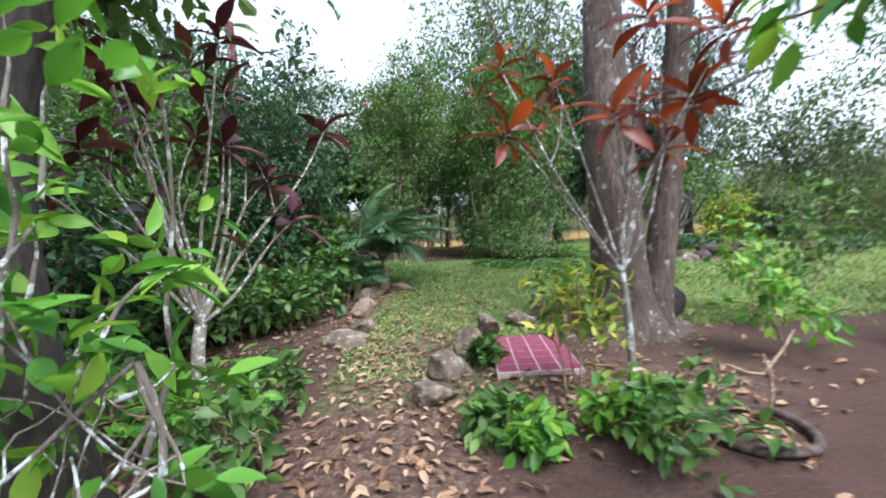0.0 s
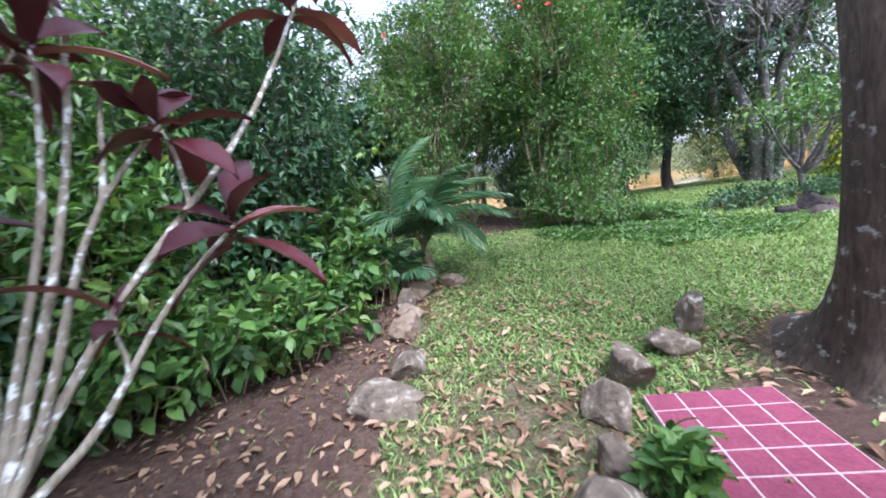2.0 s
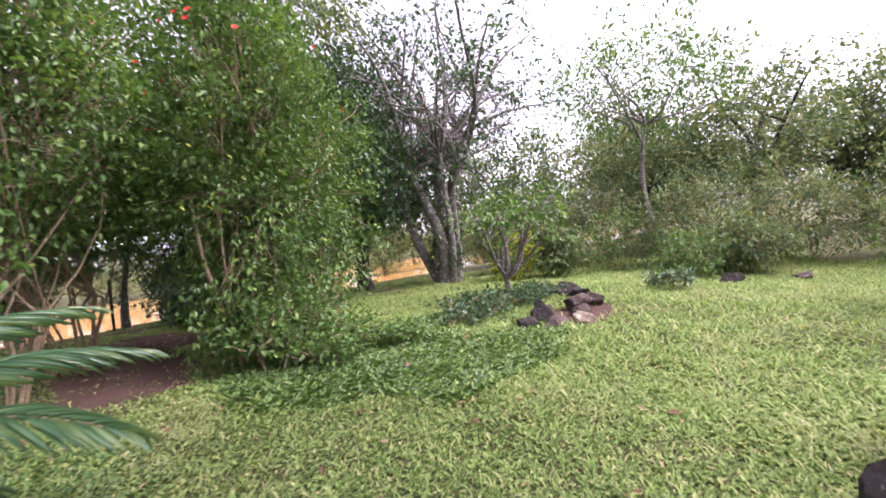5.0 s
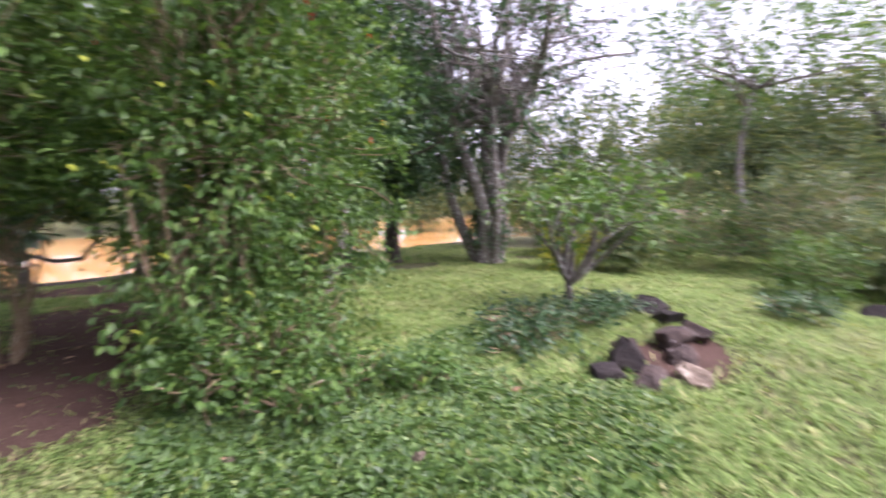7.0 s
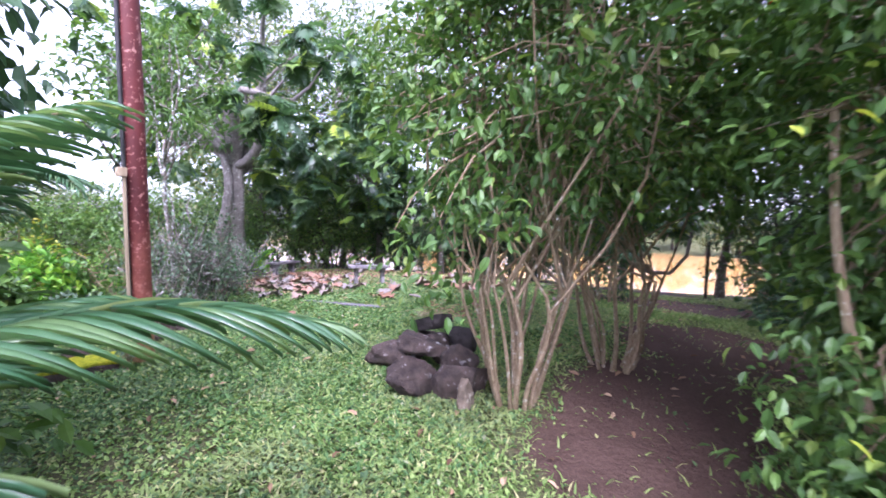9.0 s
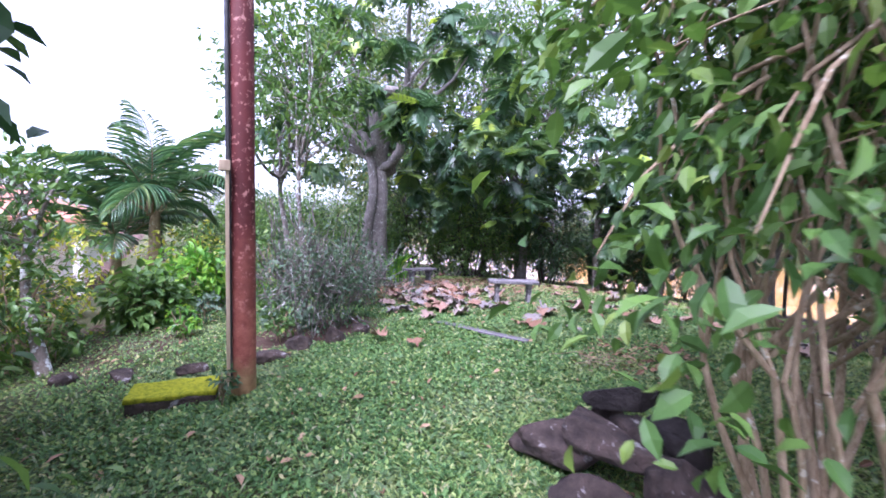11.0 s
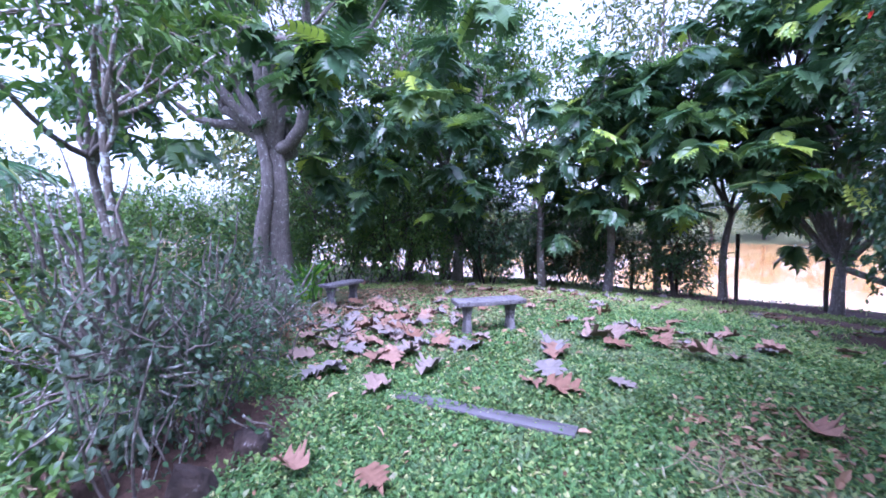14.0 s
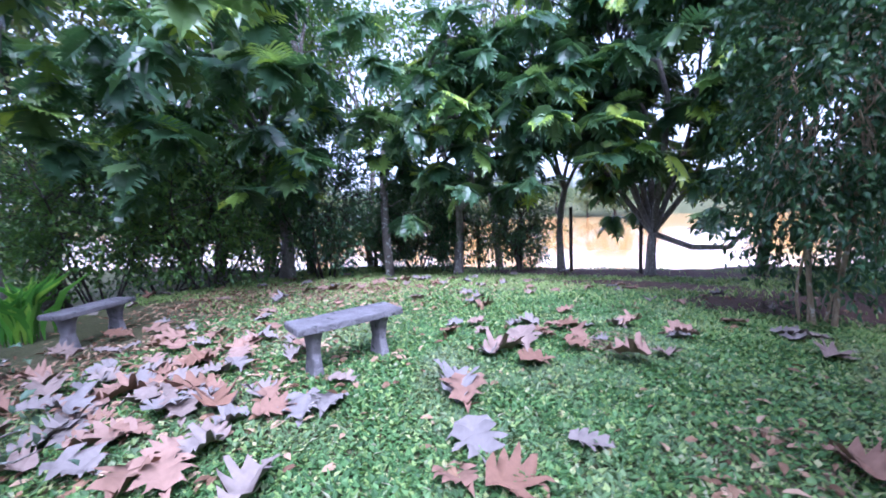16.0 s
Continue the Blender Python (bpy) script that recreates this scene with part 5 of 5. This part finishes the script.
k = Mat("roof_tile")
ROOF = k.finish(k.ramp(k.noise(4, 5), [(0.3, (0.33, 0.13, 0.08)), (0.7, (0.5, 0.25, 0.17))]), 0.85)
k = Mat("house_wall")
WALLPAINT = k.finish(k.ramp(k.noise(2, 5), [(0.3, (0.66, 0.63, 0.56)), (0.7, (0.78, 0.75, 0.69))]), 0.8)
hx, hy = -24.5, 4.2
house = thing("house", (hx, hy, gz(hx, hy)), "white house with a low terracotta tiled roof behind the garden", "house", turn=-8)
part("wall", box_bm(5, 5.5, 3.2, 0.02, (-1.2, 0, 1.5)), WALLPAINT, house)
bm = bmesh.new()
rv = [bm.verts.new(c) for c in ((-4.5, -4.2, 3.1), (3.2, -4.2, 3.1), (3.2, 4.2, 3.1), (-4.5, 4.2, 3.1), (-2.6, 0, 4.4), (1.2, 0, 4.4), (-4.5, -4.2, 2.95), (3.2, -4.2, 2.95), (3.2, 4.2, 2.95), (-4.5, 4.2, 2.95))]
for q in ((0, 1, 5, 4), (1, 2, 5), (2, 3, 4, 5), (3, 0, 4), (6, 7, 1, 0), (7, 8, 2, 1), (8, 9, 3, 2), (9, 6, 0, 3), (9, 8, 7, 6)):
    bm.faces.new([rv[j] for j in q])
part("roof", bm, ROOF, house, "terracotta tiled roof")
for y in (-3.6, 0, 3.6):
    part("porch_post", box_bm(0.28, 0.28, 3.2, 0.02, (2.7, y, 1.4)), WALLPAINT, house)

# ---- fallen leaves ----
k = Mat("dry_breadfruit_leaf")
info = k.t.nodes.new("ShaderNodeObjectInfo")
dry = k.mix(k.noise(9, 5, 0.6, k.tc.outputs["Object"]), k.ramp(info.outputs["Random"], [(0.0, (0.13, 0.07, 0.045)), (0.35, (0.23, 0.14, 0.1)), (0.6, (0.18, 0.145, 0.12)), (1.0, (0.155, 0.14, 0.13))]),
            k.ramp(info.outputs["Random"], [(0.0, (0.26, 0.14, 0.085)), (0.35, (0.35, 0.22, 0.16)), (0.6, (0.29, 0.235, 0.2)), (1.0, (0.25, 0.225, 0.21))]))
DRY = k.finish(dry, 0.75, 0.25)
dry_meshes = []
for i in range(6):
    v, f = lobed_leaf(4, 0.1 + 0.07 * i, i, web=True)
    v = v * [1, 0.85, 1]
    v[:, 2] += 0.06 * np.sin(v[:, 0] * 13 + i) * np.sin(v[:, 1] * 15 + 2 * i) + (0.1 + 0.06 * i) * v[:, 1] ** 2
    v[:, 2] -= v[:, 2].min()
    dry_meshes.append(mesh_np("dry_leaf", v - [0.55, 0, 0], f, DRY, True))
rng = R(16)
SPOTS = [(-5.0, 14.2), (-4.97, 14.5), (-4.72, 14.28), (-5.19, 15.06), (-5.3, 15.16), (-5.05, 15.87), (-4.79, 15.74), (-6.38, 14.53), (-6.2, 14.6), (-6.05, 14.68), (-7.09, 14.41), (-6.9, 14.5), (-7.49, 13.29), (-6.82, 13.28), (-6.87, 13.1), (-6.66, 13.78), (-6.09, 13.3), (-4.05, 16.1), (-4.37, 14.68),
         (-2.4, 17.39), (-2.3, 16.85), (-4.55, 16.85), (-5.64, 17.58), (-5.62, 12.22), (-5.08, 12.48), (-4.93, 16.2), (-7.37, 14.68), (-8.87, 15.69), (-3.5, 17.0), (-3.1, 14.9), (-2.8, 17.7), (-5.7, 16.3), (-7.25, 14.0)]
spots = [(x, y, 1.15) for x, y in SPOTS]
spots += [(rng.normal(-8.2, 0.9), rng.normal(15.0, 0.8), 0.95) for _ in range(60)] + [(rng.normal(-8.5, 2.2), rng.normal(19.5, 1.6), 0.8) for _ in range(60)] + [(rng.normal(-7.3, 0.6), rng.normal(14.3, 0.4), 1.1) for _ in range(22)] + [(rng.normal(-4.6, 0.5), rng.normal(16.6, 0.35), 0.8) for _ in range(14)] + [(rng.uniform(-6, -1.5), rng.uniform(16, 21), 0.75) for _ in range(22)]
for i, (x, y, s) in enumerate(spots):
    q = s * rng.uniform(0.2, 0.32)
    ob = put("fallen_leaf", dry_meshes[i % 6], None, "", pose(x, y, gz(x, y) + 0.035, rng.uniform(-12, 12), rng.uniform(-12, 12), rng.uniform(0, 360)) @ Matrix.Diagonal((q, q, q, 1)))
    tagged(ob, "large curled dry brown lobed leaf on the grass", "leaf", "fallen breadfruit leaves")
k = Mat("wood_grey")
GREYWOOD = k.finish(k.ramp(k.noise(9, 6, 0.6, k.stretch(0.15, 1, 1)), [(0.3, (0.06, 0.055, 0.06)), (0.7, (0.17, 0.16, 0.17))]), 0.85, 0.25)
plank = part("plank", box_bm(1.5, 0.15, 0.03, 0.006, (0, 0, 0), 0.01, 5, 3), GREYWOOD, None, "", pose(-5.1, 13.55, gz(-5.1, 13.55) + 0.02, 0, 0, 15))
tagged(plank, "weathered grey plank lying in the grass", "plank")

# ---- small dry leaves and grass ----
rng = R(17)
n = 60000
lx, ly = rng.uniform(-12, 4, n), rng.uniform(0.5, 22, n)
keep = rng.random(n) < litter_mask(lx, ly) * 0.8 + 0.03
lx, ly = lx[keep], ly[keep]
n = len(lx)
ln = rng.uniform(0.05, 0.13, n)
v, f = scatter(OVAL_LEAF, np.stack([lx, ly, ground_z(lx, ly) + bump_z(lx, ly) + 0.032], -1), np.stack([rng.normal(0, 1, n), rng.normal(0, 1, n), rng.normal(0, 0.25, n)], -1), np.stack([rng.normal(0, 0.3, n), rng.normal(0, 0.3, n), np.ones(n)], -1), ln, ln * 0.45)
tagged(put("leaf_litter", mesh_np("leaf_litter", v, f, LITTER, False)), "small dry brown leaves scattered over earth and grass", "leaves", kind="stuff")


def grass_patch(name, rng, n, x0, x1, y0, y1, size, label, shape=BLADE, ratio=0.17, mat=None, fade=0.8):
    x, y = rng.uniform(x0, x1, n), rng.uniform(y0, y1, n)
    lump = np.sin(x * 3.1 + np.sin(y * 2.3)) * np.sin(y * 2.7 + np.sin(x * 1.9)) * 0.25
    keep = rng.random(n) > np.clip(soil_mask(x, y) * 1.25 + litter_mask(x, y) * 0.45 + lump * 0.35, 0, 0.985)
    edge = np.minimum(np.minimum(x - x0, x1 - x), np.minimum(y - y0, y1 - y)) + 0.6 * np.sin(x * 1.7 + y) + 0.5 * np.sin(y * 2.1 - x)
    keep &= rng.random(n) < smooth(0.0, fade, edge)
    x, y = x[keep], y[keep]
    n = len(x)
    a = rng.uniform(0, 2 * np.pi, n)
    d = np.stack([np.cos(a), np.sin(a), rng.uniform(0.25, 1.3, n)], -1)
    up = np.stack([-np.cos(a) * 0.6, -np.sin(a) * 0.6, np.ones(n)], -1)
    ln = size * rng.uniform(0.5, 1.3, n)
    v, f = scatter(shape, np.stack([x, y, ground_z(x, y) + bump_z(x, y) + 0.02 * (shape is SMALL_LEAF) * rng.random(n)], -1), d, up, ln, ln * ratio)
    tagged(put(name, mesh_np(name, v, f, mat or GRASS, False)), label, "grass", kind="stuff")


grass_patch("grass", R(18), 200000, -3.6, 6.5, 3.6, 19.0, 0.085, "short broad-bladed lawn grass with worn patches")
grass_patch("grass", R(28), 120000, -9.5, -2.4, 7.5, 20.0, 0.08, "short deep green grass over the mound", mat=COVER)
grass_patch("grass", R(19), 110000, -14, 14, 17.0, 26.4, 0.12, "short lawn grass towards the bank")
grass_patch("grass", R(21), 170000, 2.6, 18, 3.6, 18, 0.12, "short lawn grass on the open side")
grass_patch("ground_cover", R(22), 230000, -9.0, 4.5, 4.0, 18.5, 0.042, "small round-leaved weeds through the lawn", SMALL_LEAF, 0.7)
grass_patch("ground_cover", R(24), 280000, -10.5, 1.0, 7.5, 20.5, 0.045, "clover-like green weeds over the mound", SMALL_LEAF, 0.75, COVER, 4.0)
grass_patch("ground_cover", R(25), 48000, 0.5, 5.4, 8.4, 11.8, 0.085, "taller leafy weeds below the hibiscus", SMALL_LEAF, 0.6, GREEN)
